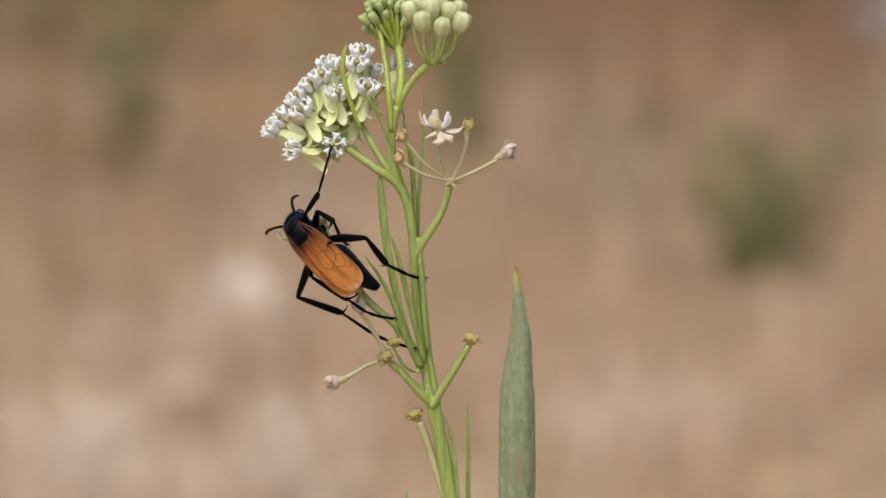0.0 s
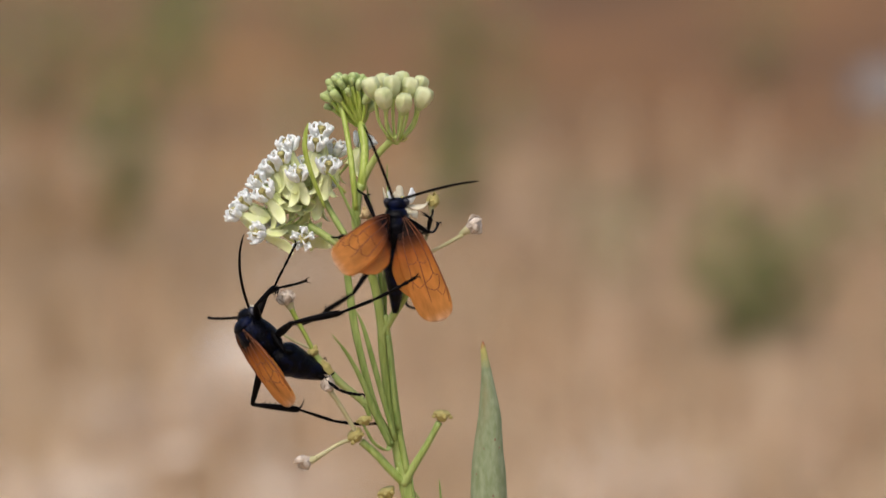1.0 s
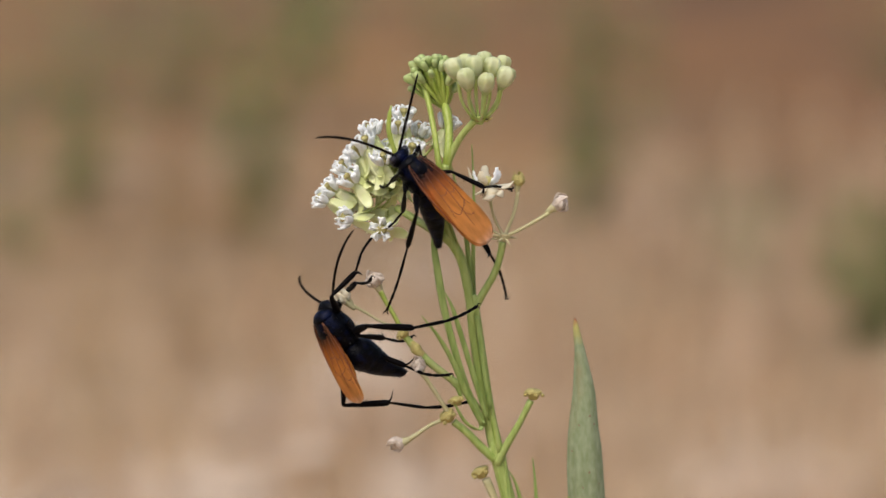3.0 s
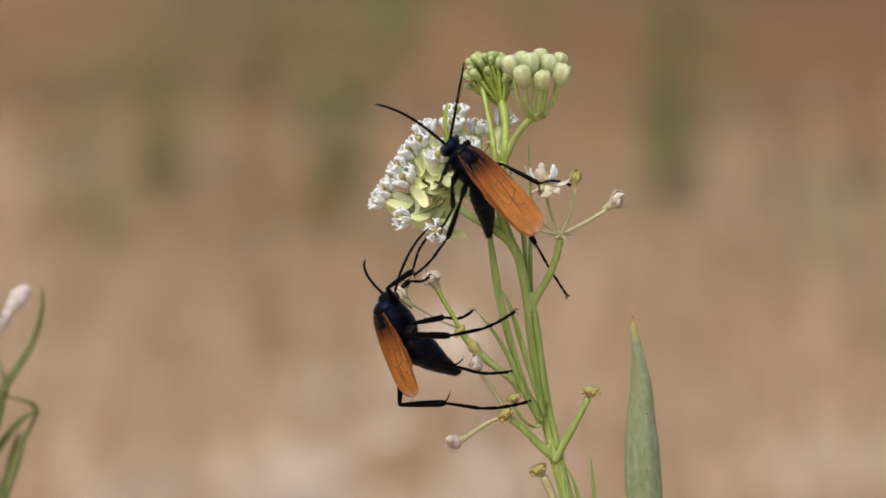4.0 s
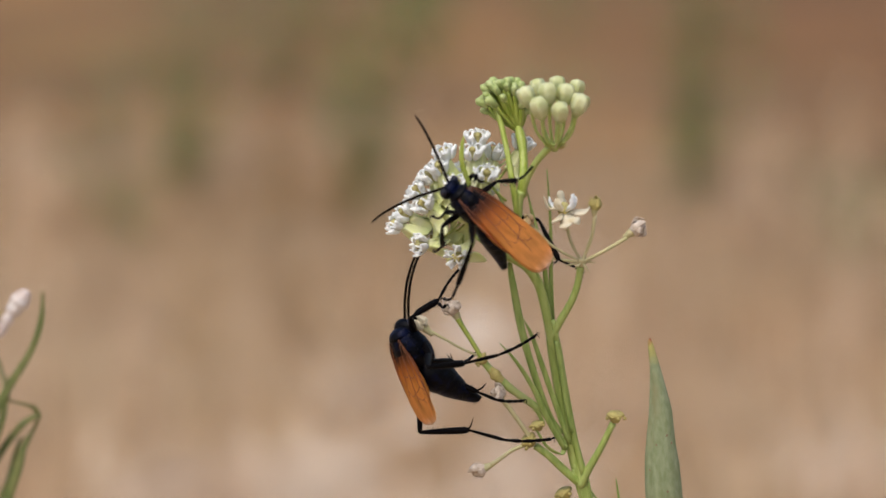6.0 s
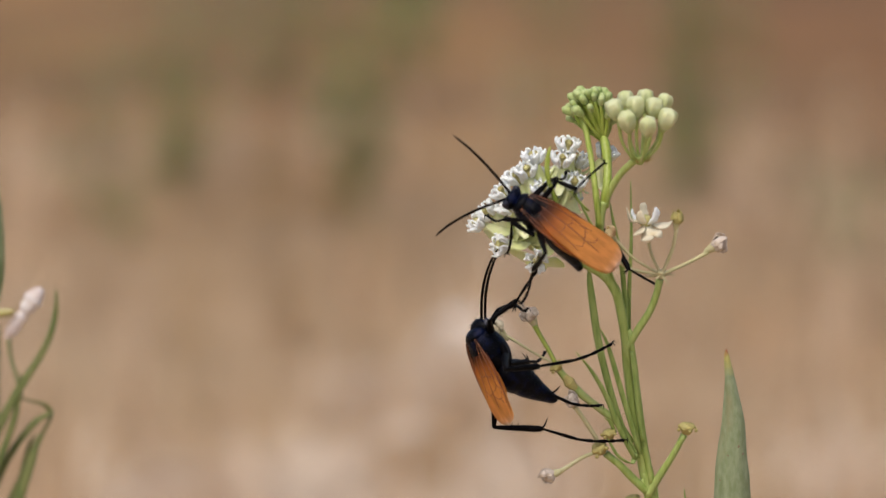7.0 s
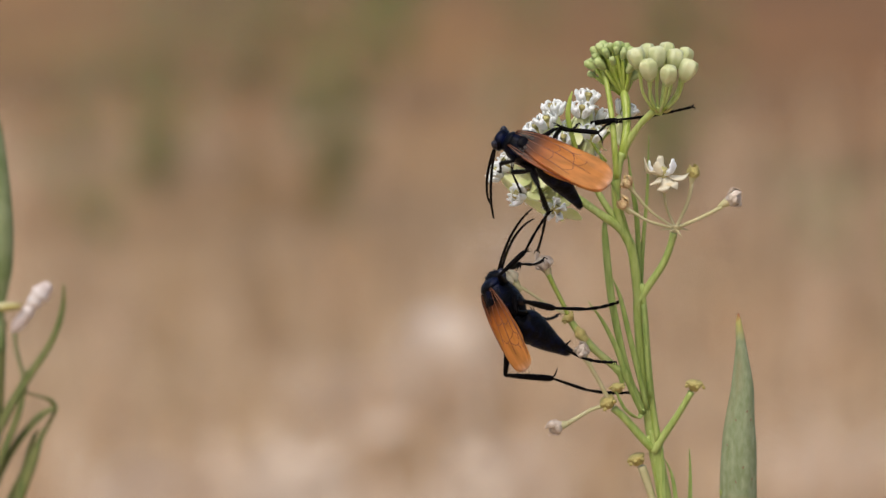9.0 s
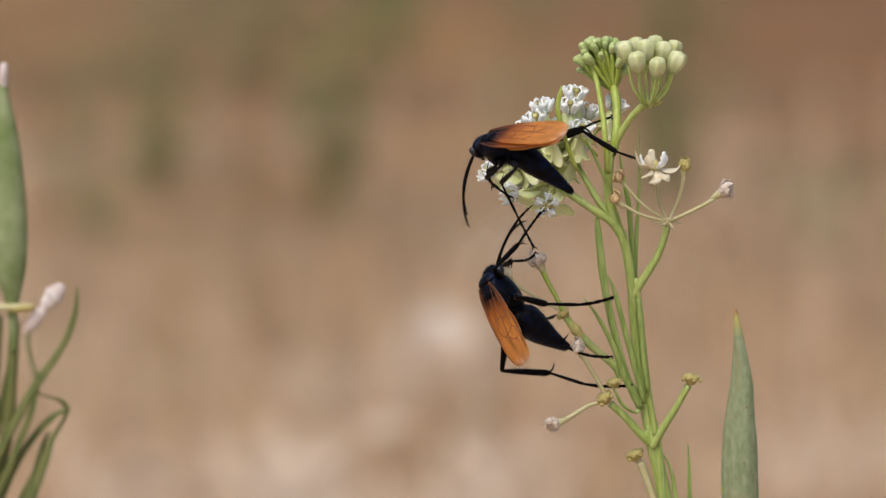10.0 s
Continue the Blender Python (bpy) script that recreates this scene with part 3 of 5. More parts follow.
    # narrow leaves
    for rows in (
            ((745, 650, -16, 6), (720, 590, -18, 6.5), (701, 520, -18, 7), (685, 440, -16, 7.5), (677, 370, -14, 7.5), (673, 320, -12, 5), (676, 306, -12, 1)),
            ((750, 640, -22, 4), (733, 570, -26, 5.5), (716, 500, -28, 5.5), (701, 440, -28, 4), (688, 408, -28, 1)),
            ((742, 650, -24, 5), (716, 590, -30, 6), (697, 535, -32, 5.5), (672, 485, -34, 4), (645, 447, -36, 1)),
            ((742, 500, 8, 4), (738, 420, 10, 4.5), (742, 340, 12, 4), (748, 260, 12, 3), (750, 160, 12, 1)),
            ((733, 450, 4, 4), (733, 370, 6, 5), (729, 300, 6, 5), (720, 245, 6, 4), (713, 195, 6, 1)),
            ((722, 350, -14, 3), (706, 300, -16, 3.5), (690, 250, -18, 3.5), (668, 200, -20, 2.5), (655, 172, -20, 1)),
            ((640, 225, -50, 3), (622, 175, -56, 4.6), (609, 125, -58, 5), (611, 95, -58, 4.2), (616, 76, -58, 1)),
            ((676, 205, -10, 3), (662, 190, -12, 3.4), (650, 172, -14, 2.4), (640, 166, -14, 1)),
            ((790, 880, -10, 4), (783, 820, -12, 4.5), (780, 760, -12, 4), (778, 712, -12, 1)),
            ((812, 1000, -8, 4), (808, 880, -8, 5), (802, 800, -8, 4.5), (794, 758, -8, 3), (782, 732, -8, 1)),
            ((820, 1150, 6, 4), (826, 950, 6, 5), (828, 830, 4, 4.5), (828, 760, 4, 3), (826, 716, 4, 1)),
            ((742, 455, -20, 4), (746, 500, -22, 4.5), (750, 560, -22, 4.5), (756, 620, -20, 4)),
            ((708, 600, -22, 4), (700, 580, -24, 4), (690, 572, -26, 1)),
            ((730, 1050, -20, 4), (722, 950, -22, 5), (718, 890, -22, 3), (717, 868, -22, 1)),
            ((742, 640, -20, 5), (735, 655, -26, 5), (712, 640, -30, 4), (697, 612, -30, 2.5), (692, 604, -30, 1))):
        stalk(plant, "leaf", YOUNG if rows[0][1] < 260 else LEAF, *rows, flat=0.34, across=(0.9, -0.4, 0), label="long narrow leaf")
    # umbel of round buds
    hub = W(768, 114, -26)
    bm = bmesh.new()
    blob(bm, hub, (0.15, 0, 1), 15 * U, 10 * U, lambda s: 0.55 + 0.6 * s, 12, 5, 5, 0.08)
    part("umbel_hub", bm, PALE_STEM, plant)
    rnd = random.Random(4)
    for k in range(13):
        a = 0.49 * k
        out = Vector((math.cos(a), 0.9 * math.sin(a), 0))
        tip = hub + (out * rnd.uniform(19, 27) + Vector((0, 0, rnd.uniform(4, 15)))) * U
        bm = bmesh.new()
        tube(bm, [(*(hub + out * 7 * U), 2.2 * U), (*((hub + tip) / 2 - Vector((0, 0, 4 * U))), 2.4 * U), (*tip, 0.4 * U)], 5, 3, 0.4)
        part("bract", bm, (SCAR, STRAW_STALK, YOUNG)[k % 3], plant)
    for u, v, y, r in ((749, 40, -40, 17.5), (784, 49, -46, 16.5), (817, 43, -24, 18), (728, 23, -24, 17.5), (764, 22, -12, 17.5), (795, 26, -8, 17), (812, 25, 24, 15.5),
                       (781, 17, 24, 16), (747, 19, 28, 15.5)):
        c = W(u, v - 2, y * 0.9 - 20)
        ax = (c - hub).normalized() + Vector((0, 0, 0.5))
        ax.normalize()
        bm = bmesh.new()
        blob(bm, c, ax, 2.3 * r * U, r * 0.92 * U, bud_shape, 20, 12, 5, 0.15)
        b = part("bud", bm, BUD, plant)
        bm = bmesh.new()
        foot = c - ax * r * 1.2 * U
        start = hub + Vector(((u - 772) * 0.28, y * 0.22, 4)) * U
        m = start.lerp(foot, 0.5) + Vector(((u - 772) * 0.13 + rnd.gauss(0, 1.5), 0, -4)) * U
        tube(bm, [(*start, 2.6 * U), (*m, 2.8 * U), (*foot, 3.6 * U)], 6, 5)
        part("pedicel", bm, PALE_STEM, b)
        bm = bmesh.new()
        blob(bm, c - ax * r * 1.08 * U, ax, 8 * U, 8.5 * U, lambda s: 0.5 + 0.6 * s, 10, 3, 5, 0.15)
        part("calyx", bm, GREEN_BUD, b)
    # umbel of small green buds
    hub2 = W(705, 91, 50)
    for k in range(44):
        a = 2.39996 * k
        r = 6.4 * math.sqrt(k + 0.3)
        low = max(0, k - 26) * 1.15
        c = W(685 + r * 0.98 * math.cos(a), 14 - (14 - 0.0105 * r * r) + 0.30 * r * math.sin(a) + 20 + 0.95 * low + rnd.uniform(-6, 6), r * 0.85 * math.sin(a) + 62)
        ax = (c - hub2).normalized() + Vector((0.5 * math.cos(a), 0.5 * math.sin(a), 0.2))
        size = rnd.uniform(6.5, 10.5) if k > 12 else rnd.uniform(8.5, 11.5)
        bm = bmesh.new()
        blob(bm, c, ax, 3.1 * size * U, size * 0.88 * U, bud_shape, 10, 8, 5, 0.09)
        b = part("bud", bm, GREEN_BUD, plant, "small unripe green bud")
        bm = bmesh.new()
        tube(bm, [(*(hub2 + Vector((0, 0, -8 * U))), 3.4 * U), (*((c + hub2) / 2 + Vector((0.05 * (c.x - hub2.x) + rnd.gauss(0, 1.5 * U), 0, -3 * U))), 4.0 * U), (*(c - ax.normalized() * size * U), 3.4 * U)], 5, 3)
        part("pedicel", bm, YOUNG, b)
    # open flowers
    centre = W(606, 230, 40)
    spots = ((640, 92, -6), (631, 110, -30), (581, 112, -2), (569, 131, -20), (552, 146, -6), (597, 160, -40), (650, 150, -36), (524, 170, -12), (536, 190, -28),
             (496, 207, -8), (481, 222, -18), (520, 258, -36), (594, 248, -46), (708, 118, 36),
             (660, 128, 30), (545, 158, 40), (545, 262, 24), (610, 150, 22), (575, 190, 26), (640, 185, 4))
    rnd = random.Random(11)
    FLOWERS.clear()
    for i, (u, v, y) in enumerate(spots):
        c = W(u, v + 9, y + 40)
        away = c - centre
        front = max(0, min(1, (-y - 15) / 40)) if v < 240 else 0
        ax = away.normalized() * (1 - 0.4 * front) + Vector((0, -0.1, 0.62 + 0.45 * front))
        f = flower(plant, c, ax, rnd.uniform(0, 6.28), rnd.uniform(0.94, 1.06), i)
        bm = bmesh.new()
        base = c - ax.normalized() * 22 * U
        tube(bm, [(*centre, 2.4 * U), (*((base + centre) / 2 - ax.normalized() * 9 * U), 2.2 * U), (*base, 3 * U)], 5, 4)
        part("pedicel", bm, PALE_STEM, f)
        if u < 660:
            FLOWERS.append((f, (u, v) == (594, 248)))
    # umbel that has mostly dropped its flowers
    hub3 = (798, 322, -10)
    bm = bmesh.new()
    blob(bm, W(*hub3), (0.1, 0, 1), 14 * U, 10 * U, lambda s: 0.6 + 0.5 * s, 9, 4)
    part("umbel_hub", bm, STRAW_STALK, plant)
    for du, dv, dy in ((-30, 2, -6), (24, 4, 4), (-14, 6, -16), (12, 16, -14), (18, -6, 12), (2, 22, 8)):
        stalk(plant, "bract", STRAW_STALK, (*hub3, 2), (hub3[0] + du * 0.6, hub3[1] + dv * 0.4, hub3[2] + dy, 1.8), (hub3[0] + du, hub3[1] + dv, hub3[2] + dy, 0.4), segs=5, steps=3)
    for end, mid, w in (((720, 250, -30), (752, 288, -24), 2.6), ((714, 284, -36), (750, 306, -30), 2.6), ((776, 244, -16), (782, 285, -12), 2.6),
                        ((827, 244, -4), (818, 280, -6), 3.0), ((880, 282, -20), (842, 302, -16), 3.2)):
        stalk(plant, "pedicel", STRAW_STALK, (*hub3, w), (*mid, w), (*end, w * 1.15), segs=6)
    dry_head(plant, 715, 243, -31, (-0.5, -0.2, 0.8), 0.85, 1, DRY_BUD)
    dry_head(plant, 709, 279, -37, (-0.5, -0.2, 0.8), 0.9, 2, DRY_BUD)
    dry_head(plant, 828, 229, -4, (0.15, 0, 1), 0.95, 3, SCAR)
    dry_head(plant, 895, 270, -21, (0.75, -0.15, 0.45), 1.25, 4)
    # one fading flower with spread petals
    cup = bmesh.new()
    blob(cup, W(775, 226, -20), (0.05, -0.3, 1), 26 * U, 10 * U, lambda s: 0.5 + 0.5 * math.sin(2.6 * s + 0.3), 9, 6, 5, 0.12)
    fade = part("fading_flower", cup, ANTHER, plant)
    for k, (du, dv, dy, bend) in enumerate(((-33, -8, -10, -22), (-22, 12, -26, 4), (2, 20, -34, 8), (26, 14, -22, 10), (46, 4, -4, -6))):
        bm = bmesh.new()
        tube(bm, strip((775 + du * .15, 228, -20 + dy * .1, 3), (775 + du * .5, 228 + dv * .8, -20 + dy * .6, 11), (775 + du * .8, 226 + dv, -20 + dy, 10), (775 + du, 224 + dv + bend, -20 + dy, 1.5)),
             8, 4, 0.22, 0.2, (-dy, du, 10))
        part("petal", bm, CREAM, fade)
    for k in range(5):
        a = 1.2566 * k + 0.5
        bm = bmesh.new()
        tube(bm, strip((775 + 8 * math.cos(a), 226, -20 + 8 * math.sin(a), 5), (775 + 17 * math.cos(a), 220, -20 + 15 * math.sin(a), 8.5), (775 + 23 * math.cos(a), 211, -20 + 18 * math.sin(a), 8.5),
                        (775 + 24 * math.cos(a), 200 + 5 * math.sin(3 * a), -20 + 18 * math.sin(a), 4)), 8, 3, 0.35, 0.6, (-math.sin(a), math.cos(a), 0))
        part("hood", bm, (WHITE, CREAM)[k % 2], fade)
    # side shoots with scars and withered flowers
    for u, v, y, s, ax in ((834, 600, -14, 1.15, (0.1, -0.1, 1)), (698, 603, -24, 1.0, (-0.2, -0.1, 1)), (681, 630, -20, 1.2, (-0.5, -0.3, 0.8)),
                           (733, 737, 4, 1.2, (-0.35, -0.1, 1)), (611, 481, -14, 0.95, (-0.6, -0.2, 0.7))):
        scar_head(plant, u, v, y, s, int(u), ax)
    bm = bmesh.new()
    blob(bm, W(632, 510, -14), (-0.6, 0, 0.8), 34 * U, 10 * U, lambda s: 0.55 + 0.45 * math.sin(3.1 * s) + 0.1 * math.sin(14 * s), 9, 10)
    part("node", bm, SCAR, plant)
    stalk(plant, "pedicel", STRAW_STALK, (684, 628, -18, 4), (664, 590, -24, 4), (648, 562, -28, 4.2), (640, 549, -30, 4.5), segs=6)
    dry_head(plant, 636, 540, -30, (-0.2, -0.5, 0.8), 1.05, 5)
    stalk(plant, "pedicel", STRAW_STALK, (678, 634, -20, 3.5), (650, 642, -26, 3.6), (625, 656, -30, 4), (610, 664, -32, 4.5), segs=6)
    dry_head(plant, 594, 670, -33, (-0.9, -0.2, -0.25), 1.15, 6)
    stalk(plant, "pedicel", YOUNG, (609, 476, -14, 4), (598, 452, -14, 4), (584, 425, -14, 4.2), (574, 404, -14, 5), segs=6)
    dry_head(plant, 568, 390, -14, (-0.4, -0.1, 0.9), 1.25, 7)
    stalk(plant, "pedicel", STRAW_STALK, (607, 476, -8, 2.4), (575, 462, 2, 2.4), (545, 444, 10, 2.6), (522, 430, 14, 3), segs=6)
    dry_head(plant, 511, 421, 15, (-0.6, 0.1, 0.7), 1.15, 8, CREAM)
    return plant


POD_LINE = ((0, 911), (0.51, 914), (0.684, 915), (0.80, 919), (0.90, 917), (1, 911))     # its middle line, from foot to tip


def build_pod():
    """An upright spindle-shaped seed pod on a stalk of its own beside the plant."""
    thing = tagged(new("seed_pod"), "upright grey-green milkweed seed pod with a reddish dry tip", "seed pod")
    prof = ((0.0, 5), (0.06, 14), (0.135, 23), (0.24, 29), (0.35, 32), (0.45, 33.5), (0.562, 33), (0.64, 30.5), (0.72, 25.5), (0.80, 19.5), (0.86, 14), (0.912, 9.6), (0.95, 7), (0.975, 5.2), (0.992, 3.6), (1.0, 1.0))
    bm = bmesh.new()
    rings, segs, prev = 90, 44, None
    for i in range(rings + 1):
        s = i / rings
        v = 1105 - s * (1105 - 469)
        r = float(pchip(prof, s)[0])
        cu = float(pchip(POD_LINE, s)[0])
        ring = []
        for k in range(segs):
            a = 2 * math.pi * k / segs
            seam = 1 - 0.07 * math.exp(-((a - 4.0) / 0.10) ** 2) + 0.018 * math.cos(7 * a + 2 * s)
            lump = 1 + 0.05 * noise.noise((math.cos(a) * 1.5, math.sin(a) * 1.5, s * 11)) + 0.02 * noise.noise((math.cos(a) * 5, math.sin(a) * 5, s * 40))
            rr = r * seam * lump
            ring.append(bm.verts.new(W(cu + rr * math.cos(a), v, 10 + rr * 0.9 * math.sin(a))))
        if prev:
            for k in range(segs):
                bm.faces.new((prev[k], prev[(k + 1) % segs], ring[(k + 1) % segs], ring[k]))
        prev = ring
    part("husk", bm, POD, thing)
    rnd = random.Random(8)
    for u, v, r in ((904, 762, 8), (903, 750, 5), (928, 640, 3.5), (922, 738, 3), (935, 655, 3), (893, 700, 2.4), (912, 800, 2.6), (926, 830, 3), (908, 655, 2.2), (938, 760, 2.5)):
        s = (1105 - v) / 636
        rad = float(pchip(prof, s)[0])
        cu = float(pchip(POD_LINE, s)[0])
        k = max(-0.95, min(0.95, (u - cu) / rad))
        nrm = Vector((k, -math.sqrt(1 - k * k), 0))
        bm = bmesh.new()
        blob(bm, W(cu + rad * k, v, 10 - 0.9 * rad * math.sqrt(1 - k * k)), nrm, 1.6 * U, r * 0.8 * U, egg, 9, 4, 3, 0.35)
        part("blemish", bm, SPOT, thing)
    bm = bmesh.new()
    tube(bm, strip((918, 1110, 10, 5), (900, 1250, 10, 7), (890, 1600, 10, 8), (880, 2500, 8, 10), (866, 3960, 6, 11)), 9, 6)
    part("stalk", bm, STEM, thing)
    stem = bmesh.new()
    tube(stem, strip((882, 800, 4, 1), (884, 790, 0, 3), (881, 782, -2, 1)), 6, 3)
    part("bract", stem, STEM, thing)
    return thing


def build_second_plant():
    """A second milkweed farther back: two pods, a withered flower and curved leaves."""
    k = 0.0001875

    def L(u, v, y=0):
        return Vector((-0.2025 + (u - 60) * k, 0.10 + y * k, 0.5767 + (541 - v) * k))

    def rows(*r):
        return [(*L(a, b, c), w * k) for a, b, c, w in r]
    thing = tagged(new("milkweed_plant"), "second milkweed with green pods and curved narrow leaves, out of focus", "plant")
    for tip, low, x0, x1, y, w in ((122, 560, -26, -4, 0, 33), (330, 620, -106, -88, 30, 30)):
        bm = bmesh.new()
        h = low - tip
        tube(bm, rows((x0 + 1, tip + 0.02 * h, y, 7), (x0, tip + 0.10 * h, y, 13), (x0 + (x1 - x0) * .3, tip + 0.30 * h, y, w * .78), (x0 + (x1 - x0) * .6, tip + 0.58 * h, y, w),
                      (x0 + (x1 - x0) * .8, tip + 0.80 * h, y, w * .86), (x1, tip + 0.97 * h, y, w * .3), (x1 + 3, tip + 1.15 * h, y, 6)), 14, 6, 0.9)
        pod = part("pod", bm, GREEN_POD, thing)
        bm = bmesh.new()
        tube(bm, rows((x0 + 1, tip + 0.06 * h, y, 9), (x0 + 1, tip + 0.02 * h, y, 10), (x0 + 3, tip - 0.02 * h, y, 8), (x0 + 4, tip - 0.04 * h, y, 2)), 8, 4)
        part("tip", bm, WITHERED, pod, "pale dry tip")
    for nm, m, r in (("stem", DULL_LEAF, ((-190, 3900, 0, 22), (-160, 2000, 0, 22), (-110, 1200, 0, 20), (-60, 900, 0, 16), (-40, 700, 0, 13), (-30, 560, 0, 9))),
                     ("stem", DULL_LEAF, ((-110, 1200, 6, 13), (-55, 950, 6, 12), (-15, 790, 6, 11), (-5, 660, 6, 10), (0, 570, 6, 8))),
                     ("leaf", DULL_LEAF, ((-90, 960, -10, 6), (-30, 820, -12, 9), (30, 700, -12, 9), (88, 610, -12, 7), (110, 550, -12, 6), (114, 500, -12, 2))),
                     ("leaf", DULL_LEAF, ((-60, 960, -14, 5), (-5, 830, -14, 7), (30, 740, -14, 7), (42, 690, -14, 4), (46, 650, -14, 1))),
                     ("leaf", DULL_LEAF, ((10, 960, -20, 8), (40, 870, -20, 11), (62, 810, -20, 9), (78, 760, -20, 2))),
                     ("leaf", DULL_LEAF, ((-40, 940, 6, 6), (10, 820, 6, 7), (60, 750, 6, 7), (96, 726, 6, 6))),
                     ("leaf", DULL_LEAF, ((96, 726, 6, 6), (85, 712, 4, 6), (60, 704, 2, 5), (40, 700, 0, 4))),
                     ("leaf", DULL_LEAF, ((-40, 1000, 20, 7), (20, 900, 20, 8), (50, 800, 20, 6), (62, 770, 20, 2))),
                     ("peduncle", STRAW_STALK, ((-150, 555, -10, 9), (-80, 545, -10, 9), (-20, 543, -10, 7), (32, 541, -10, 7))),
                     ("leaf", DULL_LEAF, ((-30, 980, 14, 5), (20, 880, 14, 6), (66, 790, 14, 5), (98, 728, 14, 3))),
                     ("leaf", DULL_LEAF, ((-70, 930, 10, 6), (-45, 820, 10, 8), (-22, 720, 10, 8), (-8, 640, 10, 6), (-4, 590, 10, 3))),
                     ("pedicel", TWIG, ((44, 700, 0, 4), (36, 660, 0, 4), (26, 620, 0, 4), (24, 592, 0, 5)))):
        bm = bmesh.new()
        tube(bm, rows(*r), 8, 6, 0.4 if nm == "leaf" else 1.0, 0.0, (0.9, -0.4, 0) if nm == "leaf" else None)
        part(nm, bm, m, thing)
    bm = bmesh.new()
    tube(bm, rows((-8, 545, -10, 6), (10, 544, -11, 7), (30, 541, -12, 6), (38, 540, -12, 2)), 8, 4)
    part("umbel_scar", bm, SCAR, thing)
    bm = bmesh.new()
    tube(bm, rows((20, 590, 0, 5), (32, 572, 0, 12), (46, 553, 0, 11), (52, 545, 0, 9), (62, 530, 0, 15), (76, 512, 0, 16), (86, 500, 0, 5)), 9, 5, 0.7, 0.3)
    part("withered_flower", bm, WITHERED, thing, "pale withered flower")
    return thing


build_ground()
grass_stuff("dry_grass", DRY_GRASS, "dry straw-coloured grass stubble over the soil", 16000, (-2.2, 2.2, 1.4, 5.2), (0.015, 0.07), 0.9, (0.0012, 0.003), 2)
grass_stuff("bleached_grass", PALE_GRASS, "bleached pale wisps of dead grass", 1500, None, (0.02, 0.085), 0.7, (0.0015, 0.0035), 6,
            clumps=((-0.20, 3.18, 0.03), (-0.17, 3.9, 0.03), (-0.278, 2.23, 0.03), (-0.30, 2.26, 0.012), (-0.158, 2.23, 0.02), (-0.15, 2.25, 0.04),
                    (-0.276, 2.94, 0.04), (0.196, 2.58, 0.05), (-0.44, 2.42, 0.05), (-0.36, 2.36, 0.03), (-0.325, 2.5, 0.04), (-0.13, 2.5, 0.03)))
tufts = random.Random(21)
grass_stuff("dead_stalks", DEAD_STALK, "tufts of upright dead grass stalks in the field, out of focus", 1600, None, (0.06, 0.22), 0.35, (0.0012, 0.003), 9,
            clumps=[(tufts.uniform(-1.0, 1.0), tufts.uniform(2.2, 5.0), tufts.uniform(0.008, 0.035)) for _ in range(90)])
for x, y, h, wd, count, seed in ((-0.430, 4.40, 0.37, 0.24, 360, 1), (0.36, 3.53, 0.20, 0.23, 330, 2), (-0.69, 4.66, 0.27, 0.26, 130, 3), (0.216, 3.93, 0.14, 0.11, 50, 4), (0.02, 4.66, 0.36, 0.24, 180, 5),
                                 (-0.70, 4.2, 0.12, 0.22, 40, 8), (-0.68, 6.05, 0.26, 0.40, 60, 6), (-0.46, 6.4, 0.34, 0.36, 80, 7), (-0.85, 5.2, 0.26, 0.36, 24, 9), (-0.50, 6.9, 0.3, 0.4, 60, 10),
                                 (0.10, 6.9, 0.3, 0.40, 40, 11), (-0.22, 7.2, 0.3, 0.40, 60, 12), (0.62, 6.6, 0.22, 0.34, 40, 13), (-0.95, 6.9, 0.3, 0.5, 40, 14), (0.60, 4.3, 0.16, 0.24, 40, 17), (-0.24, 5.3, 0.16, 0.2, 30, 15)):
    weed(x, y, h, wd, count, seed, "low green weed growing in the dry field, out of focus")
rock(0.80, 6.15, (0.07, 0.06, 0.05), 1.0, "bluish grey rock lying on the soil", ROCK)
rock(-0.222, 3.36, (0.046, 0.030, 0.028), 4.0, "small pale stone among dry grass, out of focus", PALE_ROCK)
dry_stem(2.586, (-0.145, 0), (-0.151, 0.054), (-0.154, 0.102), (-0.162, 0.137))
dry_stem(2.749, (-0.231, 0), (-0.241, 0.05), (-0.231, 0.087), (-0.205, 0.102), (-0.183, 0.1))
dry_stem(2.392, (-0.267, 0), (-0.274, 0.045), (-0.26, 0.081), (-0.227, 0.09))
dry_stem(2.376, (-0.293, 0), (-0.299, 0.031), (-0.286, 0.058))
dry_stem(2.407, (-0.125, 0), (-0.13, 0.032), (-0.142, 0.055))
dry_stem(2.388, (-0.339, 0), (-0.329, 0.036), (-0.309, 0.056))
MILKWEED = build_milkweed()
SEED_POD = build_pod()
SECOND_PLANT = build_second_plant()


# ------------------------------------------------------------------ the wasps
# a wasp's own space: x ahead, y to its left, z up from its back; lengths in fine units
HIPS = {"fore": (19, 10, -22), "mid": (1, 12, -27), "hind": (-22, 11, -26)}
LEG_LENGTHS = {"fore": (62, 62, 84), "mid": (66, 76, 100), "hind": (138, 88, 145)}
LEG_GIRTH = {"fore": (6.4, 4.6, 2.5), "mid": (6.6, 4.9, 2.7), "hind": (7.2, 5.6, 3.0)}
# which way each joint leans from the upright plane of its legs, -1 to the viewer: femur, tibia, tarsus
A_LEAN = {"L": (1, -1, -1), "R": (-1, 1, 1)}
B_LEAN = {"L": (-1, 1, 1), "R": (1, -1, 1)}
SIGHT = Vector((0, 1, -0.148)).normalized()


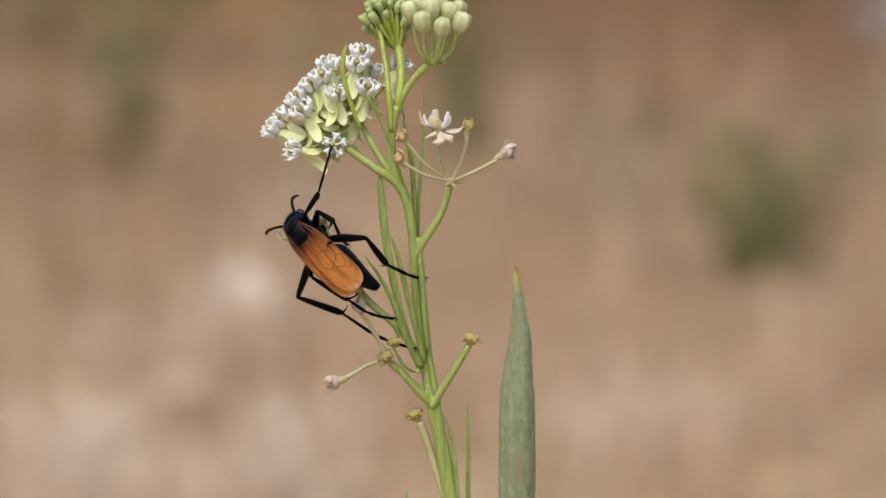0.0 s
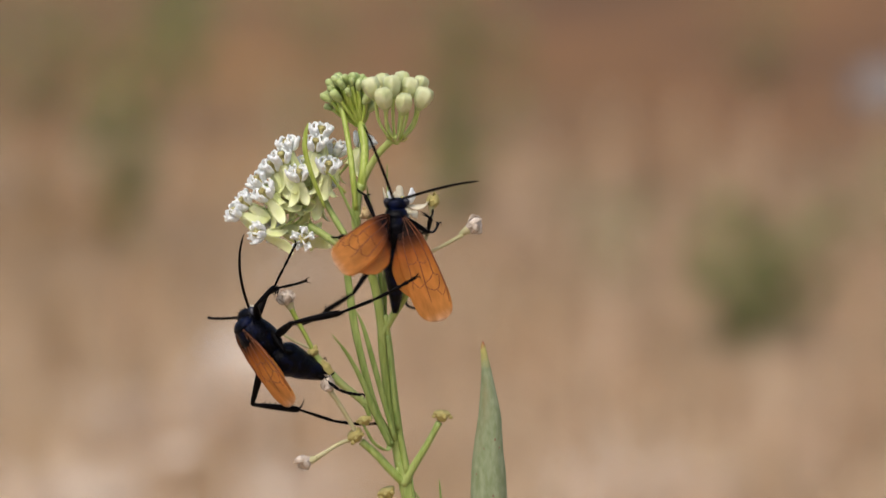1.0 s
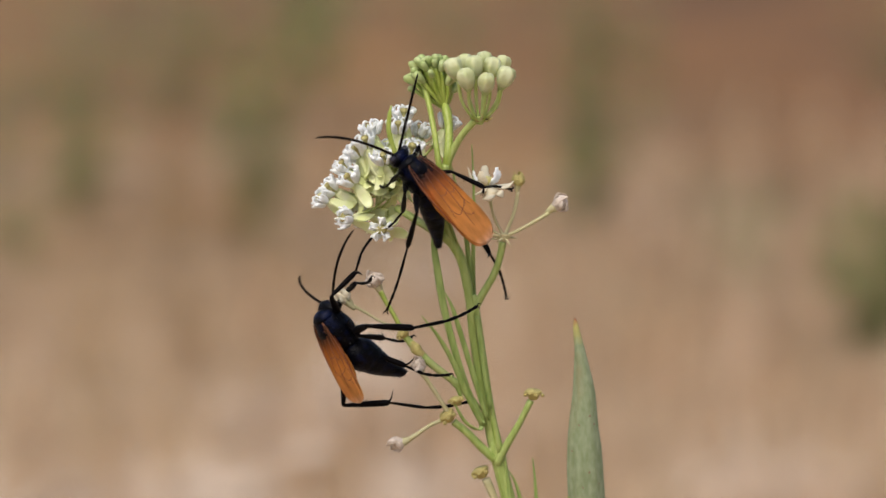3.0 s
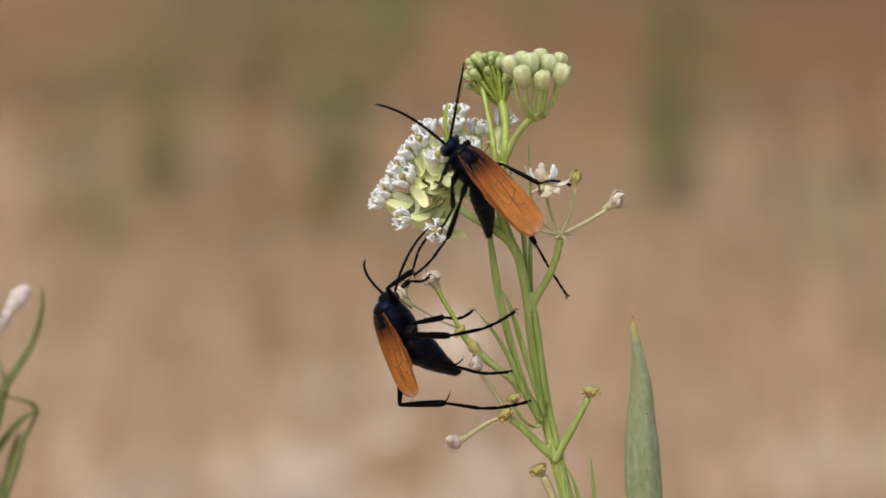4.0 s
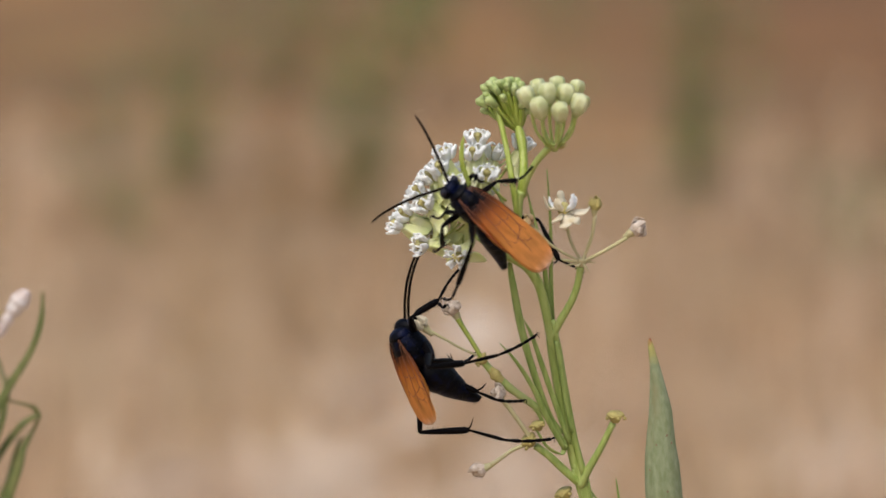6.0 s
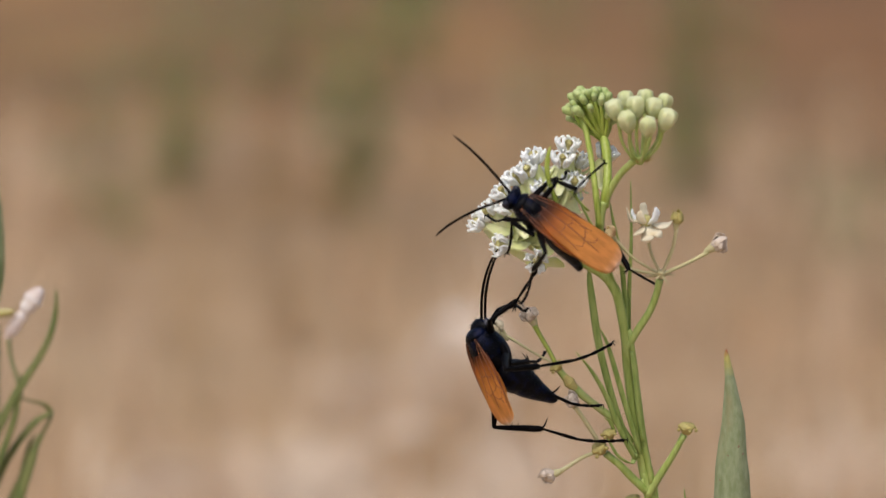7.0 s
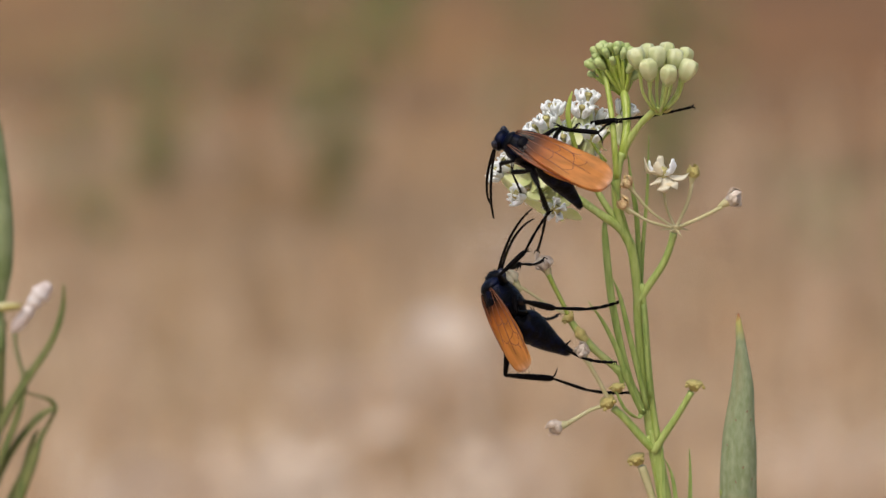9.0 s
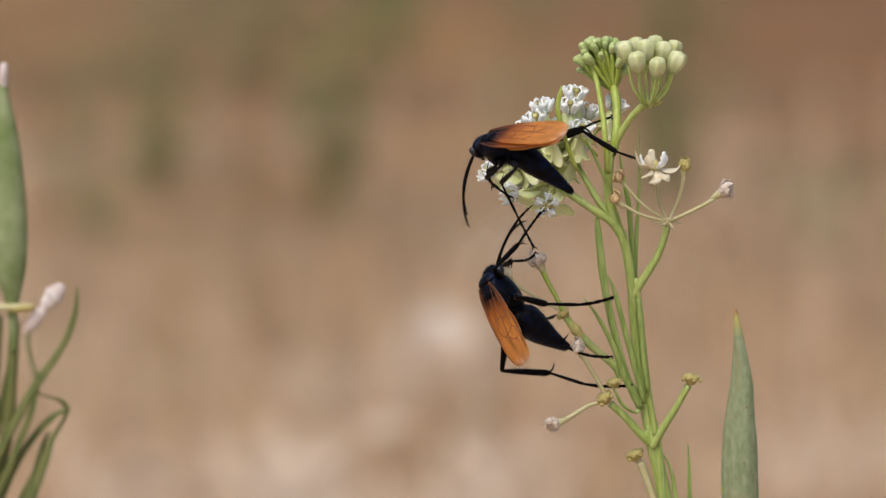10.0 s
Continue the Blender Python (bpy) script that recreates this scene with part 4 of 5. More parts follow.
def loft(bm, rows, segs=18, u=U):
    """A body along x from rows (x, z, half width, half height)."""
    prev = None
    for x, z, w, h in spline(rows, 5):
        ring = [bm.verts.new(Vector((x, max(w, .2) * math.sin(2 * math.pi * k / segs), z + max(h, .2) * math.cos(2 * math.pi * k / segs))) * u) for k in range(segs)]
        if prev:
            for k in range(segs):
                bm.faces.new((prev[k], prev[(k + 1) % segs], ring[(k + 1) % segs], ring[k]))
        else:
            bm.faces.new(list(reversed(ring)))
        prev = ring
    bm.faces.new(prev)
    return bm


def fuzz(bm, rows, count, length, seed, girth=0.45, u=U):
    """Short bristles on a lofted body."""
    rnd = random.Random(seed)
    pts = spline(rows, 5)
    for _ in range(count):
        x, z, w, h = pts[rnd.randrange(len(pts))]
        a = rnd.uniform(0, 6.283)
        n = Vector((rnd.gauss(0, .35), math.sin(a), math.cos(a))).normalized()
        p = Vector((x, w * math.sin(a), z + h * math.cos(a)))
        q = p + n * length * rnd.uniform(0.5, 1.2) + Vector((-length * 0.5, 0, 0))
        s = n.cross(Vector((1, 0, 0.2))).normalized() * girth
        bm.faces.new([bm.verts.new(v * u) for v in (p - s, p + s, q)])
    return bm


def wing_outline(kind):
    """Half breadths of a wing at shares of its length: leading edge, trailing edge."""
    if kind == "fore":
        return 176, ((0, 4, -5), (.08, 12, -18), (.22, 17.5, -32), (.40, 21, -41), (.58, 22, -44), (.74, 22.5, -45), (.87, 20, -42), (.945, 15, -34), (.985, 6, -22), (1, -4, -11))
    return 128, ((0, 2, -2), (.10, 6, -14), (.30, 11, -34), (.50, 13, -46), (.70, 11, -44), (.86, 6, -31), (.96, -1, -17), (1, -6, -9))


def wing(thing, side, kind, u=U):
    """A wing from its hinge backwards along -x: a thin cambered skin with raised veins."""
    length, rows = wing_outline(kind)
    rows = [(s, lead * 0.9, trail * 0.9) for s, lead, trail in rows]
    bm = bmesh.new()
    uvl = bm.loops.layers.uv.new("UVMap")

    def place(s, c):
        lead, trail = pchip([(r[0], r[1], r[2]) for r in rows], s)
        y = trail + (lead - trail) * c
        z = 5.5 * math.sin(math.pi * s * .9) * (1 - (c - .55) ** 2) - 3.0 * s + (0.4 * math.sin(c * 9 + 5 * s) * min(1, s * 4)) + (4 if kind == "fore" else 0) * c * (1 - s)
        return Vector((-length * s, side * y, z)) * u
    n, k = 30, 14
    grid = []
    for i in range(n + 1):
        s = (i / n) ** 0.9
        grid.append([(bm.verts.new(place(s, j / k)), s, j / k) for j in range(k + 1)])
    for g0, g1 in zip(grid, grid[1:]):
        for j in range(k):
            quad = [g0[j], g0[j + 1], g1[j + 1], g1[j]]
            f = bm.faces.new([q[0] for q in quad])
            for lp, q in zip(f.loops, quad):
                lp[uvl].uv = (q[1], q[2])
    ob = part(kind + "wing", bm, WING, thing)
    thick = ob.modifiers.new("thickness", "SOLIDIFY")
    thick.thickness, thick.offset = 0.7 * U, 0
    vb = bmesh.new()

    def vein(points, r):
        tube(vb, [(*(place(s, c) + Vector((0, 0, 0.4 * U))), q * (0.15 + 0.65 * min(1, s * 2.5)) * U) for (s, c), q in zip(points, r)], 5, 4)
    if kind == "fore":
        vein([(0, .9), (.25, .97), (.5, .98), (.72, .97), (.86, .93)], (2.2, 1.9, 1.7, 1.4, .7))
        vein([(0, .6), (.2, .80), (.42, .82), (.56, .80), (.60, .92)], (1.6, 1.4, 1.2, 1.0, .8))
        vein([(0, .4), (.2, .52), (.42, .55), (.62, .50), (.80, .46)], (1.5, 1.3, 1.1, 1.0, .6))
        vein([(0, .2), (.25, .24), (.50, .22), (.64, .14)], (1.4, 1.1, .9, .5))
        vein([(.42, .82), (.45, .68), (.42, .55)], (.9, .9, .9))
        vein([(.56, .80), (.60, .66), (.62, .50)], (.9, .9, .9))
        vein([(.60, .92), (.70, .80), (.71, .64), (.66, .50)], (.9, .9, .8, .8))
        vein([(.72, .97), (.78, .82), (.71, .72)], (.9, .8, .8))
        vein([(.40, .55), (.42, .40), (.40, .23)], (.9, .9, .9))
        vein([(.62, .50), (.64, .32), (.56, .19)], (.9, .8, .7))
    else:
        vein([(0, .9), (.3, .95), (.6, .94), (.8, .9)], (1.6, 1.3, 1.0, .6))
        vein([(0, .5), (.3, .66), (.55, .62), (.8, .55)], (1.3, 1.1, .9, .5))
        vein([(0, .25), (.3, .34), (.6, .28)], (1.2, .9, .6))
        vein([(.45, .95), (.48, .78), (.45, .64)], (.8, .8, .8))
    part("vein", vb, VEIN, ob)
    return ob


def limb(thing, name, length, girth, ends, bend=0.0):
    """A leg joint along +x; ends: the shares of girth at its start, middle and end."""
    bm = bmesh.new()
    a, b, c = (girth * e for e in ends)
    tube(bm, [(0, 0, 0, a * .8 * U), (length * .12 * U, 0, 0, a * U), (length * .45 * U, 0, bend * U, b * U), (length * .88 * U, 0, bend * .3 * U, c * U), (length * U, 0, 0, c * .7 * U)], 8, 4)
    return part(name, bm, LEG_M, thing)


def build_wasp(label, size, nod, wings, tail, stout, plump, curl):
    """A wasp in its parts; size: share of the full body, nod: how far the head is bent down, tail, stout: shares of
    the abdomen's length and of the legs' girth, plump: of the abdomen's girth;
    curl: how far its end bends down."""
    u = U * size
    w = {"thing": tagged(new("wasp"), label, "wasp", group="wasps on the milkweed")}
    top = w["thing"]
    w["size"] = size
    w["nod"] = Matrix.Translation(Vector((33, 0, 0)) * u) @ Matrix.Rotation(radians(nod), 4, "Y") @ Matrix.Translation(Vector((-33, 0, 0)) * u)
    body = ((36, -1, 5, 6), (31, -1, 15, 15), (22, -2, 20, 23), (8, -4, 23.5, 28), (-8, -7, 23.5, 29), (-22, -10, 21, 25), (-34, -12, 16, 18), (-42, -14, 9, 10))
    bm = loft(bmesh.new(), body, 22, u)
    fuzz(bm, body, 700, 5.5, 3, 0.5, u)
    th = part("thorax", bm, BLUE, top)
    plate = bmesh.new()
    loft(plate, ((13, 20, 5, 2.5), (6, 22.5, 10, 3), (-3, 21.5, 10.5, 3), (-10, 18, 6, 2.5)), 12, u)
    part("back_plate", plate, BLACK, th)
    collar = bmesh.new()
    loft(collar, ((37, 0, 10, 9), (33, 1, 17, 15), (26, 3, 20, 19), (21, 4, 18, 18)), 18, u)
    part("collar", collar, BLUE, th)
    hd = bmesh.new()
    skull = ((54, -8, 7, 10), (51, -4, 15.5, 15), (45, -2, 20.5, 18), (38, -1, 19.5, 16.5), (32, -1, 11, 11))
    loft(hd, skull, 18, u)
    fuzz(hd, skull, 160, 3.5, 5, 0.45, u)
    hd.transform(w["nod"])
    head = part("head", hd, BLUE, top)
    for s in (1, -1):
        e = bmesh.new()
        blob(e, Vector((46, s * 15.6, 1)) * u, (0.1, 0.25 * s, 1), 25 * u, 7.4 * u, egg, 12, 10)
        e.transform(w["nod"])
        part("eye", e, EYE_M, head)
        j = bmesh.new()
        tube(j, [(46 * u, s * 8 * u, -14 * u, 3 * u), (51 * u, s * 7 * u, -20 * u, 2.6 * u), (53 * u, s * 2 * u, -25 * u, .8 * u)], 7, 4)
        j.transform(w["nod"])
        part("mandible", j, BLACK, head)
    ab = bmesh.new()
    seg = [(x * tail, z - curl * (x / 118) ** 2, ww * plump, hh * plump) for x, z, ww, hh in ((7, 1, 8, 8), (1, 1, 14, 14), (-6, 0, 20, 20.5), (-17, -1, 25, 26), (-34, -2, 25, 26), (-53, -4, 21.5, 22.5), (-72, -5, 17, 18), (-90, -7, 12.5, 13.5), (-106, -9, 9, 9.5), (-114, -10, 6.8, 7.5), (-118, -10.5, 4.5, 5))]
    pts = spline(seg, 5)
    prev = None
    for i, (x, z, ww, hh) in enumerate(pts):
        step = ((-x - 8) / 19.0) % 1.0
        g = 1 - 0.045 * math.exp(-(step / 0.13) ** 2) if -x > 20 else 1
        ring = [ab.verts.new(Vector((x, ww * g * math.sin(2 * math.pi * k / 22), z + hh * g * math.cos(2 * math.pi * k / 22))) * u) for k in range(22)]
        if prev:
            for k in range(22):
                ab.faces.new((prev[k], prev[(k + 1) % 22], ring[(k + 1) % 22], ring[k]))
        else:
            ab.faces.new(list(reversed(ring)))
        prev = ring
    ab.faces.new(prev)
    fuzz(ab, seg[3:], 260, 3.4, 7, 0.35, u)
    w["abdomen"] = part("abdomen", ab, BLUE, top)
    for side, tag in ((1, "L"), (-1, "R")):
        w["hindwing" + tag] = wing(top, side, "hind", U * wings)
        w["forewing" + tag] = wing(top, side, "fore", U * wings)
        an = bmesh.new()
        rows = [(0, 0, 0, 3.0), (6, 0, 1, 2.6), (16, 0, 4, 2.5), (45, 0, 11, 2.5), (80, 0, 14, 2.4), (112, 0, 10, 2.1), (134, 0, 2, 1.5), (142, 0, -3, .7)]
        tube(an, [(a * U, b * U, c * U, r * U) for a, b, c, r in rows], 8, 5)
        for x, z in [(6 + 11.2 * q, float(np.interp(6 + 11.2 * q, [r[0] for r in rows], [r[2] for r in rows]))) for q in range(1, 12)]:
            blob(an, Vector((x, 0, z)) * U, (1, 0, 0.1), 4 * U, 2.75 * U, egg, 8, 4)
        w["antenna" + tag] = part("antenna", an, ANT_M, top)
        for pair in HIPS:
            lf, lt, ls = LEG_LENGTHS[pair]
            gf, gt, gs = (v * stout for v in LEG_GIRTH[pair])
            hip = bmesh.new()
            hx, hy, hz = HIPS[pair]
            blob(hip, Vector((hx, side * (hy - 1), hz + 5)) * U, (0.1, side * .25, 1), 26 * U, 9 * U, egg, 10, 7)
            part("coxa", hip, BLACK, th)
            fe = w[pair + tag + "femur"] = limb(top, "femur", lf, gf, (.8, 1.05, .7), 1.5)
            ti = w[pair + tag + "tibia"] = limb(top, "tibia", lt, gt, (.7, 1.0, 1.1))
            sp = bmesh.new()
            for ay, az in ((.5, 1), (-.5, .8)):
                tube(sp, [(lt * .97 * U, 0, 0, 1.5 * U), ((lt + 5) * U, 3 * ay * U, 9 * az * U, 1.3 * U), ((lt + 10) * U, 5 * ay * U, 22 * az * U, .3 * U)], 5, 3)
            r2 = random.Random(len(pair))
            for q in range(9):
                x = lt * (.25 + .07 * q)
                a = r2.uniform(0, 6.28)
                tube(sp, [(x * U, gt * .8 * math.cos(a) * U, gt * .8 * math.sin(a) * U, .7 * U), ((x + 5) * U, (gt + 4) * math.cos(a) * U, (gt + 4) * math.sin(a) * U, .2 * U)], 4, 2)
            part("spur", sp, LEG_M, ti)
            ta = bmesh.new()
            cuts = (0, .44, .64, .79, .89, 1.0)
            for a, b in zip(cuts, cuts[1:]):
                za, zb = (0.075 * ls * math.sin(math.pi * v) for v in (a, b))
                tube(ta, [(ls * a * U, 0, -za * U, gs * .75 * U), (ls * (a + (b - a) * .8) * U, 0, -(za + (zb - za) * .8) * U, gs * 1.15 * U), (ls * b * U, 0, -zb * U, gs * .7 * U)], 6, 3)
            for s2 in (1, -1):
                tube(ta, [(ls * U, 0, 0, 1.4 * U), ((ls + 5) * U, 3 * s2 * U, 3 * U, 1.2 * U), ((ls + 6) * U, 5 * s2 * U, -4 * U, .4 * U)], 5, 3)
            w[pair + tag + "tarsus"] = part("tarsus", ta, LEG_M, top)
    return w


def body_turn(heading, tilt, roll):
    """The turn of a wasp: heading in the upright plane (degrees from right, against the clock), tilt of the head to the
    viewer, roll that turns its back from the viewer towards its heading + 90."""
    h, t, r = radians(heading), radians(tilt), radians(roll)
    out, flat = Vector((0, -1, 0)), Vector((math.cos(h), 0, math.sin(h)))
    f = flat * math.cos(t) + out * math.sin(t)
    o = out * math.cos(t) - flat * math.sin(t)
    s = Vector((-math.sin(h), 0, math.cos(h)))
    d = o * math.cos(r) + s * math.sin(r)
    l = d.cross(f)
    return Matrix((f, l, d)).transposed()


def aimed(origin, target, up):
    """A pose at origin whose x axis points to target."""
    x = (target - origin).normalized()
    y = up.cross(x)
    y = y.normalized() if y.length > 1e-6 else x.orthogonal().normalized()
    m = Matrix((x, y, x.cross(y))).transposed().to_4x4()
    m.translation = origin
    return m


def leg_poses(pair, side, toe, knee, pull):
    """Femur, tibia and tarsus so that the foot stands on toe (wasp's space, metres)."""
    lf, lt, ls = (v * U for v in LEG_LENGTHS[pair])
    hx, hy, hz = HIPS[pair]
    hip = Vector((hx, side * hy, hz)) * U
    pole = Vector(knee).normalized()
    reach = (lf + lt) * .985
    gap = hip - toe
    way = (gap.normalized() + pole * pull).normalized()
    ankle = toe + way * ls
    if (ankle - hip).length > reach:
        ankle = toe + gap.normalized() * ls
    d = ankle - hip
    short = (lf - lt) if lf > lt else (lt - lf)
    dist = min(max(d.length, short + 12 * U), reach)
    d = d.normalized() * dist if d.length > 1e-9 else pole * dist
    ankle = hip + d
    x = (lf * lf - lt * lt + dist * dist) / (2 * dist)
    h = math.sqrt(max(lf * lf - x * x, 0))
    n = d.normalized()
    side_way = pole - n * pole.dot(n)
    side_way = side_way.normalized() if side_way.length > 1e-6 else n.orthogonal()
    k = hip + n * x + side_way * h
    return aimed(hip, k, side_way), aimed(k, ankle, side_way), aimed(ankle, toe, side_way)


def reach(start, u, v, y, length, lean):
    """The end of a joint of that length from start, in line with (u, v); lean: -1 to the viewer, 1 away."""
    o = spot(u, v, y)
    foot = o + SIGHT * (start - o).dot(SIGHT)
    gap = foot - start
    if gap.length >= 0.99 * length:
        return start + gap.normalized() * length
    return foot + SIGHT * lean * math.sqrt(length * length - gap.length_squared)


def standing_leg(pair, side, place, row, lean, y):
    """Femur, tibia and tarsus of a leg that holds on to the plant, in the wasp's space."""
    lf, lt, ls = (v * U for v in LEG_LENGTHS[pair])
    hx, hy, hz = HIPS[pair]
    hip = place @ (Vector((hx, side * hy, hz)) * U)
    knee = reach(hip, row[0], row[1], y, lf, lean[0])
    ankle = reach(knee, row[2], row[3], y, lt, lean[1])
    toe = reach(ankle, row[4], row[5], y, ls, lean[2])
    inward = (hip + ankle) / 2 - knee
    inward = inward.normalized() if inward.length > 2 * U else Vector((0, 0, 1))
    back = place.inverted()
    poses = (aimed(hip, knee, -inward), aimed(knee, ankle, inward), aimed(ankle, toe, (inward + Vector((0, 0, 0.6))).normalized()))
    return [back @ p for p in poses]


# seconds; place (u, v, y); heading, tilt, roll; bend of the abdomen; spread of the left and the right wings, their lift
A_BODY = [(0, 544, 405, -58, 138, -15, 9, 14, 9, 9, 2), (0.5, 543, 402, -58, 138, -16, 10, 14, 9, 9, 2), (0.6, 540, 406, -58, 137, -15, 14, 13, 9, 9, 3), (0.7, 520, 424, -52, 130, -10, 44, 10, 8, 8, 6), (1, 511, 442, -44, 128, -5, 46, 16, 8, 8, 6), (1.5, 490, 458, -41, 123, 0, 50, 15, 8, 8, 6), (2, 490, 456, -40, 122, 2, 51, 16, 8, 8, 6), (2.7, 488, 460, -40, 119, 2, 51, 18, 8, 8, 6), (4, 494, 448, -40, 114, 0, 46, 16, 8, 8, 8), (5, 487, 443, -40, 115, -1, 45, 16, 8, 8, 8), (6.3, 487, 438, -40, 115, -9, 44, 16, 8, 8, 8), (7, 489, 431, -40, 119, -12, 43, 16, 8, 8, 8), (7.5, 497, 426, -40, 120, -11, 40, 16, 8, 8, 8), (8.5, 494, 428, -40, 121, -12, 40, 16, 8, 8, 8), (9, 491, 439, -40, 123, -13, 39, 16, 8, 8, 8), (10, 497, 434, -40, 122, -13, 38, 16, 8, 8, 8)]
B_BODY = [(0, 2400, -520, 500, 160, 0, 10, 25, 80, 80, 10), (0.3, 1900, -120, 260, 150, 0, 10, 25, 80, 80, 10), (0.4, 1300, -110, 60, 130, 0, 8, 25, 110, 95, 10), (0.5, 1030, 68, -60, 126, 10, 0, 30, 128, 98, 10), (0.6, 729, 250, -70, 102, 5, 0, 12, 92, 98, 10), (0.7, 742, 298, -66, 91, 0, 0, 4, 91, 92, 5), (0.8, 736, 268, -62, 90, 0, 0, 4, 72, 62, 4), (1, 764, 254, -62, 88, 0, -2, 8, 70, 32, 3), (1.2, 776, 250, -62, 88, 0, -2, 8, 74, 22, 3), (1.5, 753, 255, -64, 93, 4, -4, 10, 76, 10, 3), (1.8, 744, 250, -66, 103, 0, -12, 14, 14, 14, 3), (2, 726, 248, -68, 112, 0, -37, 26, 8, 8, 2), (2.5, 664, 206, -76, 131, -2, -44, 40, 8, 8, 0), (3.8, 647, 170, -90, 130, -4, -43, 42, 8, 8, 0), (4.5, 644, 174, -90, 130, -4, -43, 42, 8, 8, 0), (5, 644, 181, -90, 134, -3, -42, 42, 8, 8, 0), (5.2, 646, 183, -90, 134, -4, -41, 42, 8, 8, 0), (6.3, 605, 175, -92, 136, -5, -38, 40, 8, 8, 0), (7, 584, 172, -92, 145, -8, -36, 40, 8, 8, 0), (7.5, 585, 160, -92, 145, -12, -38, 40, 8, 8, 0), (8, 569, 167, -92, 146, -13, -37, 40, 8, 8, 0), (8.5, 559, 167, -92, 152, -10, -37, 40, 8, 8, 0), (9, 531, 162, -92, 157, -15, -38, 41, 8, 8, 2), (9.5, 531, 172, -92, 161, -30, -42, 42, 8, 8, 3), (10, 504, 165, -90, 184, -40, -60, 42, 8, 8, 4)]
# where knee, ankle and toe of each leg are on the plant: seconds, then u, v of each
A_LEGS = {
    "hindL": [(0, 523, 518, 603, 546, 730, 609), (0.5, 523, 515, 605, 544, 729, 609), (1, 497, 565, 581, 576, 724, 605), (1.5, 494, 585, 581, 588, 723, 603), (2, 493, 587, 580, 585, 724, 603), (2.7, 494, 596, 578, 593, 724, 600), (3.8, 495, 598, 578, 599, 723, 604), (5, 497, 591, 581, 592, 725, 605), (5.2, 498, 593, 584, 593, 726, 612), (6.5, 488, 593, 575, 592, 719, 621), (7, 495, 582, 581, 584, 727, 609), (7.5, 499, 577, 581, 581, 725, 611), (9.5, 496, 580, 582, 584, 725, 606), (10, 497, 574, 583, 579, 724, 603)],
    "midL": [(0, 555, 517, 621, 524, 695, 553), (0.7, 597, 505, 627, 523, 702, 555), (1, 595, 521, 655, 536, 694, 549), (2, 584, 520, 649, 534, 690, 547), (2.5, 577, 523, 646, 542, 689, 549), (4, 536, 522, 605, 538, 692, 549), (5, 540, 522, 609, 539, 690, 549), (6.5, 541, 509, 608, 530, 675, 538), (7, 540, 508, 608, 526, 684, 535), (7.5, 559, 510, 627, 527, 688, 538), (8.5, 539, 508, 611, 525, 684, 536), (9, 549, 540, 619, 535, 689, 550), (10, 550, 538, 620, 533, 690, 550)],
    "hindR": [(0, 650, 409, 685, 457, 752, 485), (0.5, 650, 407, 685, 455, 754, 488), (0.7, 626, 426, 678, 455, 748, 483), (1, 581, 418, 664, 403, 797, 344), (1.2, 554, 420, 638, 414, 774, 366), (1.5, 548, 417, 628, 409, 764, 359), (1.8, 534, 425, 609, 422, 719, 416), (2, 541, 442, 593, 431, 664, 417), (2.5, 558, 442, 644, 443, 786, 407), (2.7, 561, 447, 642, 454, 762, 424), (4, 525, 471, 596, 478, 708, 443), (7, 528, 447, 582, 455, 708, 430), (7.5, 542, 436, 592, 450, 705, 439), (10, 534, 439, 582, 453, 699, 444)],
    "midR": [(0, 564, 362, 590, 380, 612, 423), (0.5, 566, 363, 590, 381, 613, 420), (0.7, 564, 373, 594, 388, 611, 419), (1, 562, 468, 592, 480, 624, 489), (2, 551, 478, 581, 486, 624, 491), (2.5, 539, 478, 574, 490, 619, 495), (4, 533, 453, 583, 446, 629, 439), (5, 523, 461, 557, 476, 602, 478), (7.5, 533, 451, 562, 459, 586, 460), (10, 513, 462, 543, 472, 590, 478)],
    "foreR": [(0, 542, 368, 564, 331, 587, 250), (0.7, 538, 368, 568, 334, 594, 252), (1, 515, 386, 546, 355, 587, 278), (1.2, 504, 393, 537, 359, 584, 281), (1.5, 507, 391, 540, 357, 578, 287), (2, 497, 395, 545, 352, 585, 288), (2.5, 492, 403, 536, 357, 571, 294), (4, 490, 388, 534, 360, 565, 297), (5, 487, 396, 529, 361, 567, 302), (6.5, 500, 374, 548, 357, 588, 311), (7, 499, 374, 547, 343, 588, 293), (8.5, 504, 372, 555, 341, 598, 295), (9, 489, 395, 539, 347, 576, 282), (10, 491, 390, 541, 339, 574, 289)],
    "foreL": [(0, 559, 373, 575, 398, 585, 419), (0.7, 559, 383, 589, 373, 607, 403), (1, 531, 366, 553, 357, 606, 345), (1.5, 519, 402, 539, 387, 566, 372), (2, 513, 391, 546, 369, 566, 373), (2.5, 509, 399, 537, 377, 563, 371), (4, 502, 394, 525, 378, 565, 372), (5, 497, 399, 535, 371, 561, 369), (6.5, 506, 373, 542, 358, 560, 358), (7.5, 513, 371, 543, 356, 569, 351), (8.5, 516, 373, 541, 364, 566, 349), (9, 494, 390, 524, 376, 566, 367), (10, 497, 388, 520, 376, 562, 366)]}
